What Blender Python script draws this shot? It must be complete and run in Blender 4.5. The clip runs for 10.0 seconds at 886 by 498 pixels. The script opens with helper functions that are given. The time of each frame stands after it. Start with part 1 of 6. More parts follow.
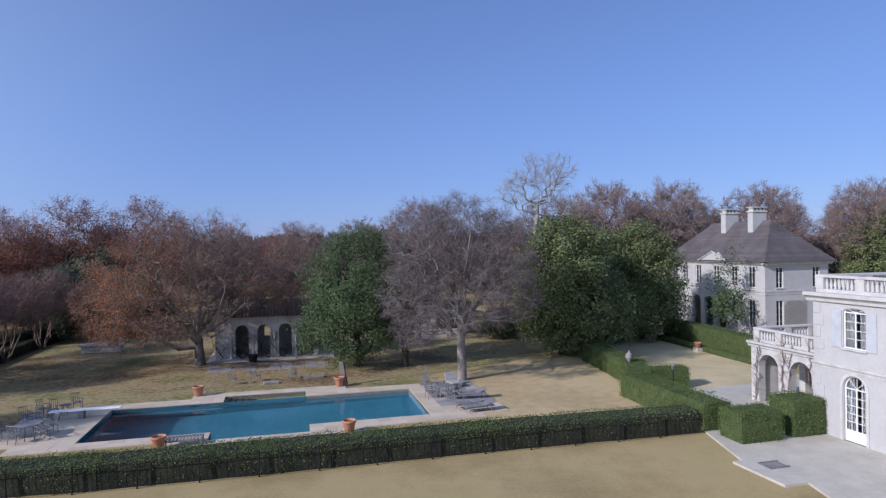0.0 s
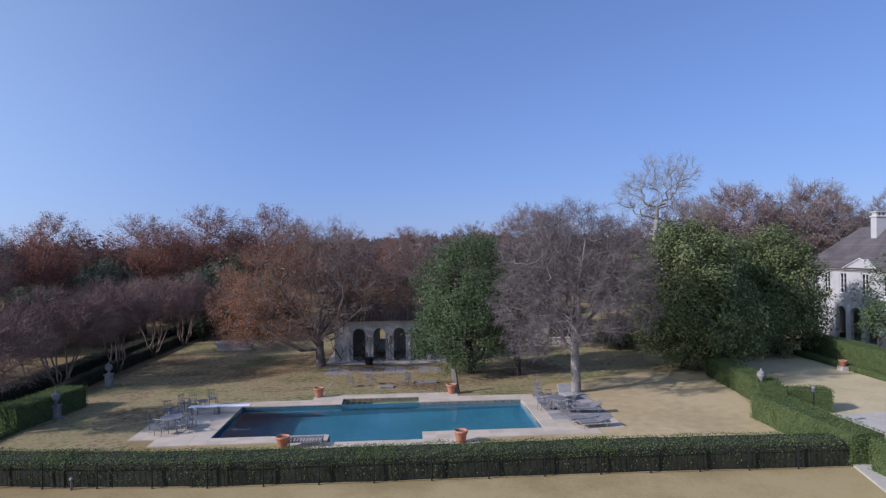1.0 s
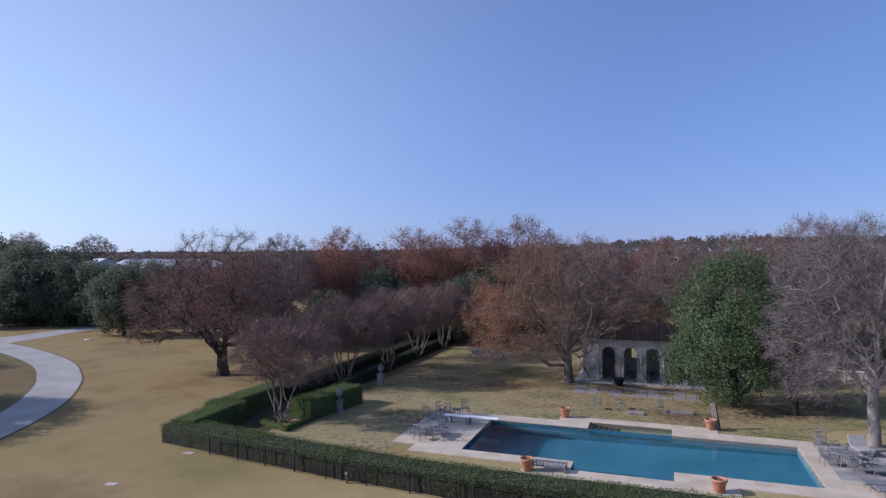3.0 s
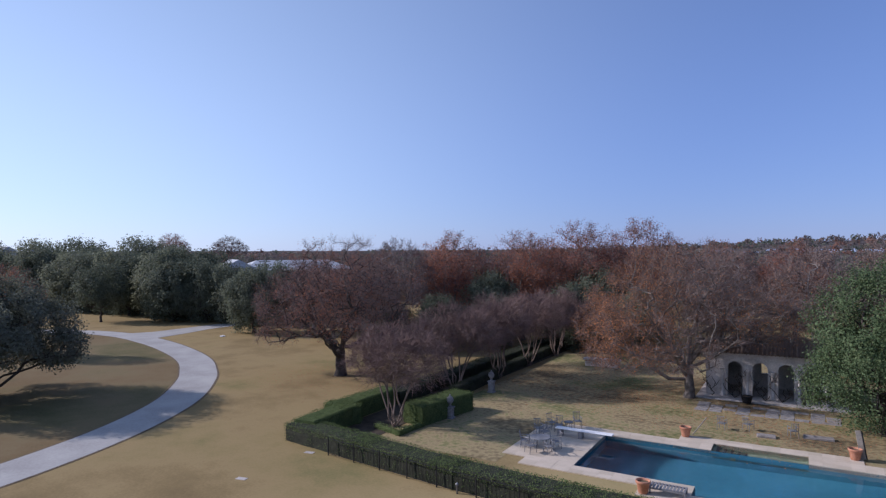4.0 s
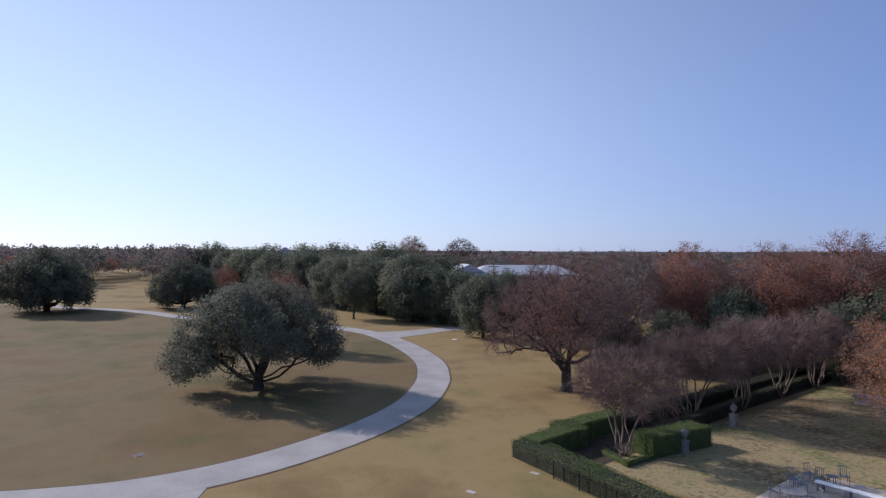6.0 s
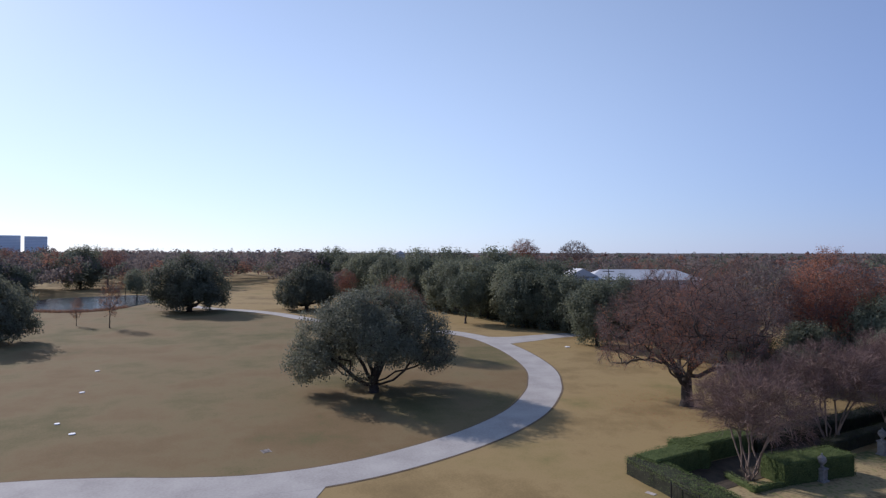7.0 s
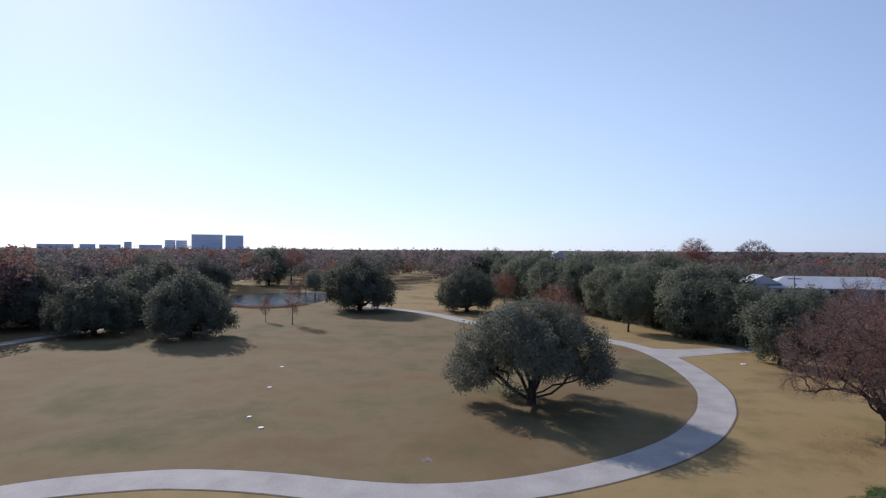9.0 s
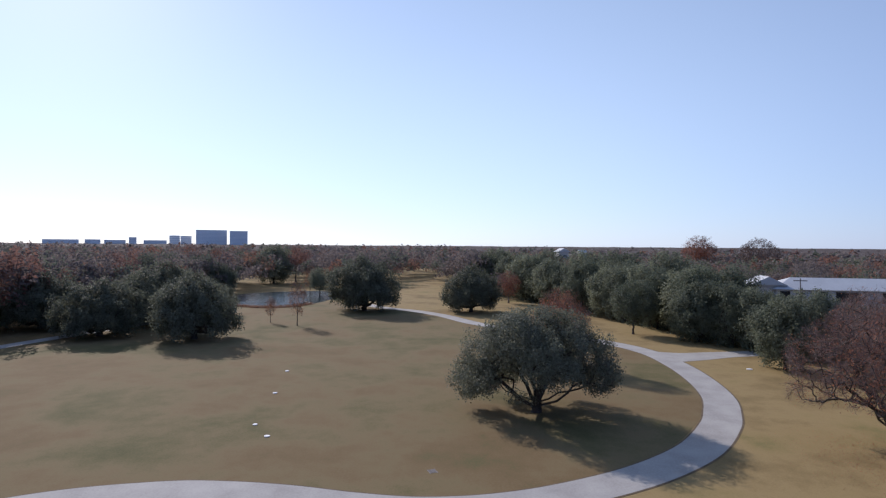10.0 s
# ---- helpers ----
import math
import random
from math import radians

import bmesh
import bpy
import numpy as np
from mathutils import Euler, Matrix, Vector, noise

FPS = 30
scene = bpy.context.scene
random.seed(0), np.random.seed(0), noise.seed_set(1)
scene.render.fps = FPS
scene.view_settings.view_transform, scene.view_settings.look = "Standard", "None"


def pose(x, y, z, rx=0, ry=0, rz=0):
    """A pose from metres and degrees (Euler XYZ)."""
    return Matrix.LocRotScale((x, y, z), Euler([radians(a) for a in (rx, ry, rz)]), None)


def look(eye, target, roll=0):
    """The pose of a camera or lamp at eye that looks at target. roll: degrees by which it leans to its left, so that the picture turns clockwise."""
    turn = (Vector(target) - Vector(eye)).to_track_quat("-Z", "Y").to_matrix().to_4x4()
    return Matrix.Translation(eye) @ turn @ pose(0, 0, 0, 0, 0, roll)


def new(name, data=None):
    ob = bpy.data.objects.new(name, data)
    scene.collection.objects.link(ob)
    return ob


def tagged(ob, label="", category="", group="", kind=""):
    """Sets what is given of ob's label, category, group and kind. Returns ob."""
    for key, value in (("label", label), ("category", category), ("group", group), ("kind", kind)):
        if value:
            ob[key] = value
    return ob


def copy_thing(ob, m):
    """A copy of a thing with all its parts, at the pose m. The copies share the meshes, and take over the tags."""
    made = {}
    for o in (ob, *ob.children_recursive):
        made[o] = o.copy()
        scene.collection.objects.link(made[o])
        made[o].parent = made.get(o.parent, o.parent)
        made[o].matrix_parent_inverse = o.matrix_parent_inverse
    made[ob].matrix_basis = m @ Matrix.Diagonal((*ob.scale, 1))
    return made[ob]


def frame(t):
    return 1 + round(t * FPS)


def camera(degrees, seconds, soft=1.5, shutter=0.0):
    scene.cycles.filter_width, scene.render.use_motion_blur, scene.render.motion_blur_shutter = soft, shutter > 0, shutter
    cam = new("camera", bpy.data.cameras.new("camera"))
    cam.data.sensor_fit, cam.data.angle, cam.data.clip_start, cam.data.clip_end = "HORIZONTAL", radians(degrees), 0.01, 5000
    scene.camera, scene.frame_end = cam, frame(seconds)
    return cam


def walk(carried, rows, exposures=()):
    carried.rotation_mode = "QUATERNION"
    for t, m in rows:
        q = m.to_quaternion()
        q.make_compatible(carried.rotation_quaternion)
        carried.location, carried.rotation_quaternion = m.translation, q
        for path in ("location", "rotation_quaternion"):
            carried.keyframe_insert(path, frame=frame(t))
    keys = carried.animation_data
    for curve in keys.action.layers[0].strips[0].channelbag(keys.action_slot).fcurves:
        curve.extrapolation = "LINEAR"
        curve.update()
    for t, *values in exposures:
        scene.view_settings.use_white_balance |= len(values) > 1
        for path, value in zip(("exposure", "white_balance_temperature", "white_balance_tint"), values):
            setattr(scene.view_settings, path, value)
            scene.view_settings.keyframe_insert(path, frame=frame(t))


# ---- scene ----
cam = camera(71.52, 10.0, soft=1.3)
# seconds, eye in metres, tilt (90 is level), lean, heading
PATH = [
    (0, 0.000, 0.000, 9.642, 89.672, 0.828, 0.000),
    (0.5, -0.028, 0.132, 9.867, 89.791, 0.749, 4.446),
    (1, -0.017, 0.258, 10.120, 89.934, 0.760, 10.402),
    (1.5, 0.103, 0.364, 10.411, 90.056, 0.695, 16.666),
    (2, 0.232, 0.448, 10.723, 90.141, 0.612, 21.940),
    (2.5, 0.305, 0.541, 11.042, 90.183, 0.487, 27.405),
    (3, 0.347, 0.658, 11.377, 90.239, 0.333, 33.771),
    (3.2, 0.361, 0.687, 11.500, 90.211, 0.273, 35.903),
    (4.3, 0.352, 0.796, 12.240, 90.225, 0.209, 47.391),
    (4.5, 0.349, 0.794, 12.366, 90.203, 0.131, 49.613),
    (5, 0.298, 0.746, 12.714, 90.240, -0.078, 55.101),
    (5.5, 0.297, 0.680, 13.126, 90.200, -0.237, 60.684),
    (5.7, 0.312, 0.694, 13.266, 90.196, -0.294, 62.313),
    (6.8, 0.486, 0.883, 13.864, 90.403, -0.128, 73.298),
    (7, 0.520, 0.906, 13.951, 90.418, -0.125, 75.422),
    (7.5, 0.564, 0.965, 14.187, 90.497, -0.165, 82.502),
    (8, 0.585, 1.020, 14.489, 90.478, -0.211, 87.656),
    (8.5, 0.603, 1.054, 14.879, 90.310, -0.258, 89.492),
    (9, 0.590, 1.057, 15.395, 90.137, -0.327, 90.187),
    (9.5, 0.555, 0.986, 15.963, 89.962, -0.332, 90.415),
    (10, 0.505, 0.883, 16.568, 89.723, -0.419, 90.544),
]
# seconds, stops, kelvin, tint
LIGHT = [(0.0, -0.03, 5800, 20), (3.0, -0.02, 5800, 22), (5.0, -0.05, 6050, 23), (7.0, -0.06, 6200, 21), (10.0, -0.02, 6250, 20)]
walk(cam, [(t, pose(x, y, z, rx, ry, rz)) for t, x, y, z, rx, ry, rz in PATH], LIGHT)

# ---- world and sun ----
SUN_HEADING, SUN_HEIGHT = 213.5, 28.0          # degrees from +x anticlockwise; above the horizon
world = bpy.data.worlds.new("world")
scene.world = world
world.use_nodes = True
wn = world.node_tree
sky = wn.nodes.new("ShaderNodeTexSky")
sky.sky_type, sky.sun_disc = "NISHITA", False
sky.sun_elevation, sky.sun_rotation = radians(SUN_HEIGHT), radians(90 - SUN_HEADING)
sky.altitude, sky.air_density, sky.dust_density, sky.ozone_density = 150, 0.9, 0.28, 4.0
wn.nodes["Background"].inputs[1].default_value = 0.118
# thin winter haze evens the sky out
haze = wn.nodes.new("ShaderNodeMix")
haze.data_type = "RGBA"
air = wn.nodes.new("ShaderNodeTexCoord")
split = wn.nodes.new("ShaderNodeSeparateXYZ")
thick = wn.nodes.new("ShaderNodeMapRange")
thick.interpolation_type = "SMOOTHSTEP"
for i, q in ((1, -0.05), (2, 0.5), (3, 0.64), (4, 0.30)):
    thick.inputs[i].default_value = q
wn.links.new(air.outputs["Generated"], split.inputs[0])
wn.links.new(split.outputs[2], thick.inputs[0])
wn.links.new(thick.outputs[0], haze.inputs[0])
# haze scatters forwards: paler towards the sun, deeper blue away from it
towards = wn.nodes.new("ShaderNodeVectorMath")
towards.operation = "DOT_PRODUCT"
towards.inputs[1].default_value = (math.cos(radians(SUN_HEADING)) * math.cos(radians(SUN_HEIGHT)), math.sin(radians(SUN_HEADING)) * math.cos(radians(SUN_HEIGHT)), math.sin(radians(SUN_HEIGHT)))
wn.links.new(air.outputs["Generated"], towards.inputs[0])
forward = wn.nodes.new("ShaderNodeMapRange")
forward.interpolation_type = "SMOOTHSTEP"
forward.inputs[1].default_value, forward.inputs[2].default_value = -0.2, 1.0
wn.links.new(towards.outputs["Value"], forward.inputs[0])
tone = wn.nodes.new("ShaderNodeMix")
tone.data_type = "RGBA"
tone.inputs[6].default_value, tone.inputs[7].default_value = (1.75, 2.75, 5.7, 1.0), (7.3, 9.2, 10.6, 1.0)
wn.links.new(forward.outputs[0], tone.inputs[0])
wn.links.new(tone.outputs[2], haze.inputs[7])
wn.links.new(sky.outputs[0], haze.inputs[6])
wn.links.new(haze.outputs[2], wn.nodes["Background"].inputs[0])
sun_data = bpy.data.lights.new("sun", "SUN")
sun_data.energy, sun_data.angle, sun_data.color = 4.4, radians(0.53), (1.0, 0.94, 0.84)
sun = new("sun", sun_data)
_d = Vector((math.cos(radians(SUN_HEADING)) * math.cos(radians(SUN_HEIGHT)), math.sin(radians(SUN_HEADING)) * math.cos(radians(SUN_HEIGHT)), math.sin(radians(SUN_HEIGHT))))
sun.matrix_world = look((0, 0, 60), Vector((0, 0, 60)) - _d)

# ---- materials ----


def material(name, stops, scale=1.0, rough=0.85, detail=4.0, bump=0.0, bump_scale=None, metal=0.0, fine=None, fine_mix=0.35, island=0.0, per_object=0.0, translucent=0.0, spec=0.3, stretch=None, rugged=0.5):
    """A surface whose colour runs through the stops [(position, (r, g, b))] by noise of that scale (per metre), with finer grain and relief."""
    m = bpy.data.materials.new(name)
    m.use_nodes = True
    nt = m.node_tree
    N, L = nt.nodes, nt.links
    bsdf = N["Principled BSDF"]
    bsdf.inputs["Roughness"].default_value = rough
    bsdf.inputs["Metallic"].default_value = metal
    bsdf.inputs["Specular IOR Level"].default_value = spec
    geo = N.new("ShaderNodeNewGeometry")
    where = geo.outputs["Position"]
    if stretch:
        mp = N.new("ShaderNodeMapping")
        mp.inputs["Scale"].default_value = stretch
        L.new(where, mp.inputs["Vector"])
        where = mp.outputs["Vector"]
    n1 = N.new("ShaderNodeTexNoise")
    n1.inputs["Scale"].default_value, n1.inputs["Detail"].default_value = scale, detail
    n1.inputs["Roughness"].default_value = rugged
    L.new(where, n1.inputs["Vector"])
    fac = n1.outputs["Fac"]
    n2 = N.new("ShaderNodeTexNoise")
    n2.inputs["Scale"].default_value, n2.inputs["Detail"].default_value = fine or scale * 9, 3.0
    L.new(where, n2.inputs["Vector"])

    def blend(a, b, f):
        mx = N.new("ShaderNodeMix")
        mx.data_type = "FLOAT"
        mx.inputs[0].default_value = f
        L.new(a, mx.inputs[2])
        L.new(b, mx.inputs[3])
        return mx.outputs[0]
    fac = blend(fac, n2.outputs["Fac"], fine_mix)
    if island:
        fac = blend(fac, geo.outputs["Random Per Island"], island)
    if per_object:
        oi = N.new("ShaderNodeObjectInfo")
        fac = blend(fac, oi.outputs["Random"], per_object)
    ramp = N.new("ShaderNodeValToRGB")
    els = ramp.color_ramp.elements
    while len(els) < len(stops):
        els.new(0.5)
    for e, (p, c) in zip(els, stops):
        e.position, e.color = p, (*c, 1)
    L.new(fac, ramp.inputs[0])
    L.new(ramp.outputs[0], bsdf.inputs["Base Color"])
    if bump:
        n3 = N.new("ShaderNodeTexNoise")
        n3.inputs["Scale"].default_value, n3.inputs["Detail"].default_value = bump_scale or scale * 20, 4.0
        L.new(where, n3.inputs["Vector"])
        bp = N.new("ShaderNodeBump")
        bp.inputs["Strength"].default_value, bp.inputs["Distance"].default_value = bump, 0.03
        L.new(n3.outputs["Fac"], bp.inputs["Height"])
        L.new(bp.outputs[0], bsdf.inputs["Normal"])
    if translucent:
        tr = N.new("ShaderNodeBsdfTranslucent")
        L.new(ramp.outputs[0], tr.inputs["Color"])
        mix = N.new("ShaderNodeMixShader")
        mix.inputs[0].default_value = translucent
        L.new(bsdf.outputs[0], mix.inputs[1])
        L.new(tr.outputs[0], mix.inputs[2])
        L.new(mix.outputs[0], N["Material Output"].inputs[0])
    return m


def ramp2(a, b, lo=0.35, hi=0.65):
    return [(lo, a), (hi, b)]


LAWN = material("dormant_lawn", [(0.33, (0.23, 0.176, 0.088)), (0.43, (0.31, 0.238, 0.118)), (0.51, (0.39, 0.305, 0.156)), (0.58, (0.34, 0.275, 0.132)), (0.67, (0.235, 0.22, 0.095))], 0.08, 0.95, 10, 0.35, 18, fine=7.0, fine_mix=0.15, spec=0.1, rugged=0.66)
# towards the drive the lawn colour is multiplied darker and browner
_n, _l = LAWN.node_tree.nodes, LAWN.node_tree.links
_xyz, _westward, _tan = _n.new("ShaderNodeSeparateXYZ"), _n.new("ShaderNodeMapRange"), _n.new("ShaderNodeMix")
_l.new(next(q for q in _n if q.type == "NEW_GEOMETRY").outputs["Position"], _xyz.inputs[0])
_l.new(_xyz.outputs[0], _westward.inputs[0])
_westward.interpolation_type = "SMOOTHSTEP"
_westward.inputs[1].default_value, _westward.inputs[2].default_value = -8.0, -30.0
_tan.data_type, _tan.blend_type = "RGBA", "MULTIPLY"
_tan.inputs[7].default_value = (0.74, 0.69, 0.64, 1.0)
_l.new(_westward.outputs[0], _tan.inputs[0])
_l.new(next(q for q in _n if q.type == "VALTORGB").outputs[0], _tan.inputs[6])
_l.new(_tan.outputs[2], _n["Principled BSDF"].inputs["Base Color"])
TURF = material("brown_rough_turf", [(0.34, (0.082, 0.08, 0.033)), (0.43, (0.132, 0.112, 0.052)), (0.50, (0.182, 0.138, 0.072)), (0.57, (0.165, 0.113, 0.057)), (0.66, (0.112, 0.104, 0.046))], 0.05, 0.95, 10, 0.35, 14, fine=6.0, fine_mix=0.15, spec=0.1, rugged=0.68)
DARK_SLAB = material("dark_patio_slab", ramp2((0.22, 0.205, 0.205), (0.42, 0.39, 0.37)), 1.1, 0.85, 5, 0.2, 20, per_object=0.4)
# patchy olive and brown grass, darkened for the tree shade that lies on it
GARDEN_GRASS = material("shade_darkened_garden_grass", [(0.36, (0.115, 0.088, 0.052)), (0.44, (0.205, 0.16, 0.088)), (0.51, (0.33, 0.26, 0.142)), (0.57, (0.215, 0.198, 0.09)), (0.64, (0.125, 0.142, 0.058))], 0.16, 0.95, 8, 0.5, 14, fine=2.6, fine_mix=0.38, spec=0.1)
PALE_LAWN = material("pale_tan_lawn", [(0.34, (0.36, 0.275, 0.15)), (0.47, (0.46, 0.355, 0.20)), (0.56, (0.52, 0.41, 0.235)), (0.66, (0.37, 0.31, 0.155))], 0.1, 0.95, 7, 0.25, 14, fine=1.5, fine_mix=0.3, spec=0.1)
GRAVEL = material("court_gravel", ramp2((0.46, 0.38, 0.22), (0.60, 0.50, 0.31)), 0.4, 0.95, 4, 0.5, 30, spec=0.1)
ROAD = material("concrete_road", [(0.35, (0.29, 0.275, 0.26)), (0.5, (0.35, 0.335, 0.315)), (0.65, (0.40, 0.385, 0.36))], 0.35, 0.9, 5, 0.2, 30, fine=6)
LIMESTONE = material("limestone_paving", ramp2((0.46, 0.385, 0.295), (0.58, 0.49, 0.39)), 0.9, 0.85, 4, 0.2, 25, per_object=0.25)
PALE_PAVING = material("pale_terrace_paving", ramp2((0.42, 0.39, 0.335), (0.54, 0.505, 0.44)), 0.8, 0.8, 5, 0.15, 25)
SOIL = material("bare_soil", ramp2((0.09, 0.065, 0.04), (0.17, 0.12, 0.075)), 1.0, 0.95, 4, 0.5, 12)
POOL_WALL = material("pool_plaster", ramp2((0.025, 0.125, 0.19), (0.045, 0.165, 0.24)), 0.35, 0.7)
STUCCO = material("white_stucco", ramp2((0.43, 0.422, 0.415), (0.50, 0.49, 0.48)), 0.9, 0.85, 5, 0.1, 30, fine=7)
TRIM = material("white_stone_trim", ramp2((0.44, 0.42, 0.40), (0.58, 0.565, 0.545)), 2.0, 0.8, 4, 0.15, 30)
WHITE_PAINT = material("white_paint", ramp2((0.72, 0.72, 0.72), (0.82, 0.82, 0.82)), 3, 0.5)
SHUTTER = material("grey_shutter_paint", ramp2((0.42, 0.44, 0.47), (0.50, 0.52, 0.55)), 3, 0.6)
SLATE = material("slate_roof", ramp2((0.085, 0.074, 0.076), (0.155, 0.135, 0.134)), 0.6, 0.8, 5, 0.3, 12, per_object=0.15)
OLD_STONE = material("weathered_stone", ramp2((0.34, 0.305, 0.275), (0.66, 0.60, 0.55)), 0.9, 0.9, 6, 0.4, 18)
CLAY_TILE = material("old_clay_roof", ramp2((0.13, 0.085, 0.06), (0.25, 0.17, 0.12)), 1.2, 0.9, 4, 0.3, 15, per_object=0.4)
TERRACOTTA = material("terracotta", ramp2((0.36, 0.15, 0.085), (0.52, 0.25, 0.16)), 2.5, 0.85, 4, 0.15, 25)
URN_STONE = material("grey_urn_stone", ramp2((0.16, 0.15, 0.145), (0.34, 0.32, 0.305)), 3.0, 0.9, 5, 0.3, 25)
# bed soil with the deep shade between the hedges put into its colour
SHADED_BED = material("shaded_bed_soil", ramp2((0.035, 0.028, 0.02), (0.085, 0.065, 0.045)), 1.5, 0.95, 5, 0.8, 15)
IRON = material("black_iron", ramp2((0.012, 0.012, 0.014), (0.03, 0.03, 0.034)), 4, 0.5, metal=0.3)
GREY_METAL = material("grey_painted_metal", ramp2((0.16, 0.16, 0.17), (0.26, 0.26, 0.27)), 4, 0.6, metal=0.2)
DARK_WOOD = material("weathered_wood", ramp2((0.20, 0.17, 0.14), (0.34, 0.30, 0.25)), 4, 0.85)
BARK_DARK = material("dark_bark", ramp2((0.035, 0.028, 0.024), (0.085, 0.07, 0.06)), 3, 0.95, 4, 0.5, 12)
BARK_OAK = material("oak_bark", ramp2((0.09, 0.075, 0.066), (0.21, 0.18, 0.155)), 3, 0.95, 4, 0.5, 12)
BARK_GREY = material("grey_bark", ramp2((0.16, 0.142, 0.13), (0.33, 0.295, 0.27)), 3, 0.95, 4, 0.5, 12)
BARK_PALE = material("pale_bark", ramp2((0.17, 0.15, 0.125), (0.40, 0.365, 0.31)), 1.2, 0.9, 4, 0.3, 12)
BARK_CRAPE = material("tan_crape_bark", ramp2((0.13, 0.095, 0.075), (0.24, 0.18, 0.145)), 2, 0.9, 4, 0.3, 12)
TWIG_GREY = material("grey_twigs", ramp2((0.115, 0.094, 0.094), (0.205, 0.168, 0.168)), 0.6, 0.95, island=0.5)
TWIG_BROWN = material("brown_twigs", ramp2((0.13, 0.098, 0.09), (0.26, 0.192, 0.168)), 0.25, 0.95, island=0.4)
TWIG_CRAPE = material("reddish_twigs", ramp2((0.135, 0.09, 0.08), (0.255, 0.168, 0.145)), 0.4, 0.95, island=0.4)
LEAF_RUST = material("rust_leaves", [(0.3, (0.19, 0.11, 0.075)), (0.5, (0.36, 0.175, 0.095)), (0.68, (0.60, 0.26, 0.10))], 0.22, 0.8, 3, island=0.3, translucent=0.35, spec=0.08)
LEAF_RED = material("red_brown_leaves", [(0.3, (0.19, 0.095, 0.08)), (0.5, (0.32, 0.14, 0.098)), (0.7, (0.50, 0.205, 0.098))], 0.12, 0.8, 3, island=0.3, translucent=0.4, spec=0.08)
# paler than real live oak leaves: the haze towards the sun is put into the colour
LEAF_LIVE_OAK = material("haze_lightened_oak_leaves", [(0.3, (0.09, 0.10, 0.07)), (0.5, (0.142, 0.152, 0.108)), (0.7, (0.205, 0.215, 0.155))], 0.5, 0.7, 3, island=0.3, per_object=0.2, translucent=0.45, spec=0.25)
LEAF_EVERGREEN = material("evergreen_leaves", [(0.3, (0.10, 0.118, 0.08)), (0.5, (0.165, 0.182, 0.125)), (0.7, (0.235, 0.25, 0.165))], 0.2, 0.7, 3, island=0.25, per_object=0.4, translucent=0.45, spec=0.2)
# near-black: bare wood with the shade inside the hedge put into its colour
HEDGE_BARE_SHADED = material("bare_shaded_hedge_inside", ramp2((0.015, 0.017, 0.011), (0.04, 0.042, 0.026)), 2.0, 0.95, 4, 1.0, 8)
LEAF_HOLLY = material("holly_leaves", [(0.3, (0.06, 0.095, 0.045)), (0.5, (0.105, 0.155, 0.072)), (0.7, (0.165, 0.215, 0.105))], 0.5, 0.8, 3, island=0.4, translucent=0.3, spec=0.15)
LEAF_MAGNOLIA = material("magnolia_leaves", [(0.3, (0.08, 0.11, 0.046)), (0.5, (0.15, 0.19, 0.078)), (0.7, (0.27, 0.295, 0.122))], 0.5, 0.6, 3, island=0.5, translucent=0.3, spec=0.3)
LEAF_HEDGE = material("hedge_leaves", [(0.3, (0.075, 0.105, 0.037)), (0.5, (0.112, 0.15, 0.054)), (0.7, (0.155, 0.19, 0.075))], 0.5, 0.9, 3, island=0.2, translucent=0.1, spec=0.08)
# hedge leaves again, with the shade under the crape myrtles in their colour
LEAF_HEDGE_SHADED = material("shade_coloured_hedge_leaves", [(0.3, (0.022, 0.03, 0.016)), (0.5, (0.04, 0.052, 0.026)), (0.7, (0.065, 0.075, 0.04))], 0.7, 0.9, 3, island=0.3, translucent=0.2, spec=0.08)
CURTAIN = material("white_curtain", ramp2((0.62, 0.61, 0.59), (0.74, 0.73, 0.71)), 3, 0.9)
REED = material("dry_reeds", ramp2((0.20, 0.11, 0.075), (0.36, 0.22, 0.14)), 0.6, 0.95, island=0.4, translucent=0.3)
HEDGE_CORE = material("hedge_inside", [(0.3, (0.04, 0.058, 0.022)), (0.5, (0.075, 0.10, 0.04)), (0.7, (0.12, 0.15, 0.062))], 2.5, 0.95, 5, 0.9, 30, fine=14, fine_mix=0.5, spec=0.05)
# far wood colours are lightened, with the haze of distance mixed in
FAR_GREEN = material("far_evergreen", [(0.3, (0.09, 0.105, 0.082)), (0.5, (0.135, 0.15, 0.115)), (0.7, (0.185, 0.195, 0.15))], 0.07, 0.9, 3, island=0.1, fine_mix=0.15, translucent=0.45, spec=0.08)
FAR_BROWN = material("far_bare_wood", [(0.32, (0.135, 0.118, 0.117)), (0.5, (0.185, 0.158, 0.15)), (0.66, (0.235, 0.195, 0.175))], 0.06, 0.95, 3, island=0.1, fine_mix=0.15, translucent=0.45, spec=0.08)
FAR_RED = material("far_autumn_wood", [(0.32, (0.16, 0.10, 0.09)), (0.5, (0.23, 0.13, 0.105)), (0.66, (0.33, 0.175, 0.115))], 0.06, 0.95, 3, island=0.1, fine_mix=0.15, translucent=0.45, spec=0.08)
METAL_ROOF = material("white_metal_roof", ramp2((0.42, 0.435, 0.45), (0.51, 0.525, 0.54)), 0.3, 0.6)
# both tower colours are raised to look pale through distant haze
CONCRETE_TOWER = material("hazed_tower_concrete", ramp2((0.78, 0.80, 0.82), (0.86, 0.87, 0.88)), 0.02, 0.8)
WINDOW_BAND = material("hazed_tower_glass", ramp2((0.58, 0.63, 0.68), (0.66, 0.70, 0.74)), 0.05, 0.3)
CUSHION = material("grey_cushion", ramp2((0.15, 0.15, 0.16), (0.22, 0.22, 0.235)), 5, 0.9)
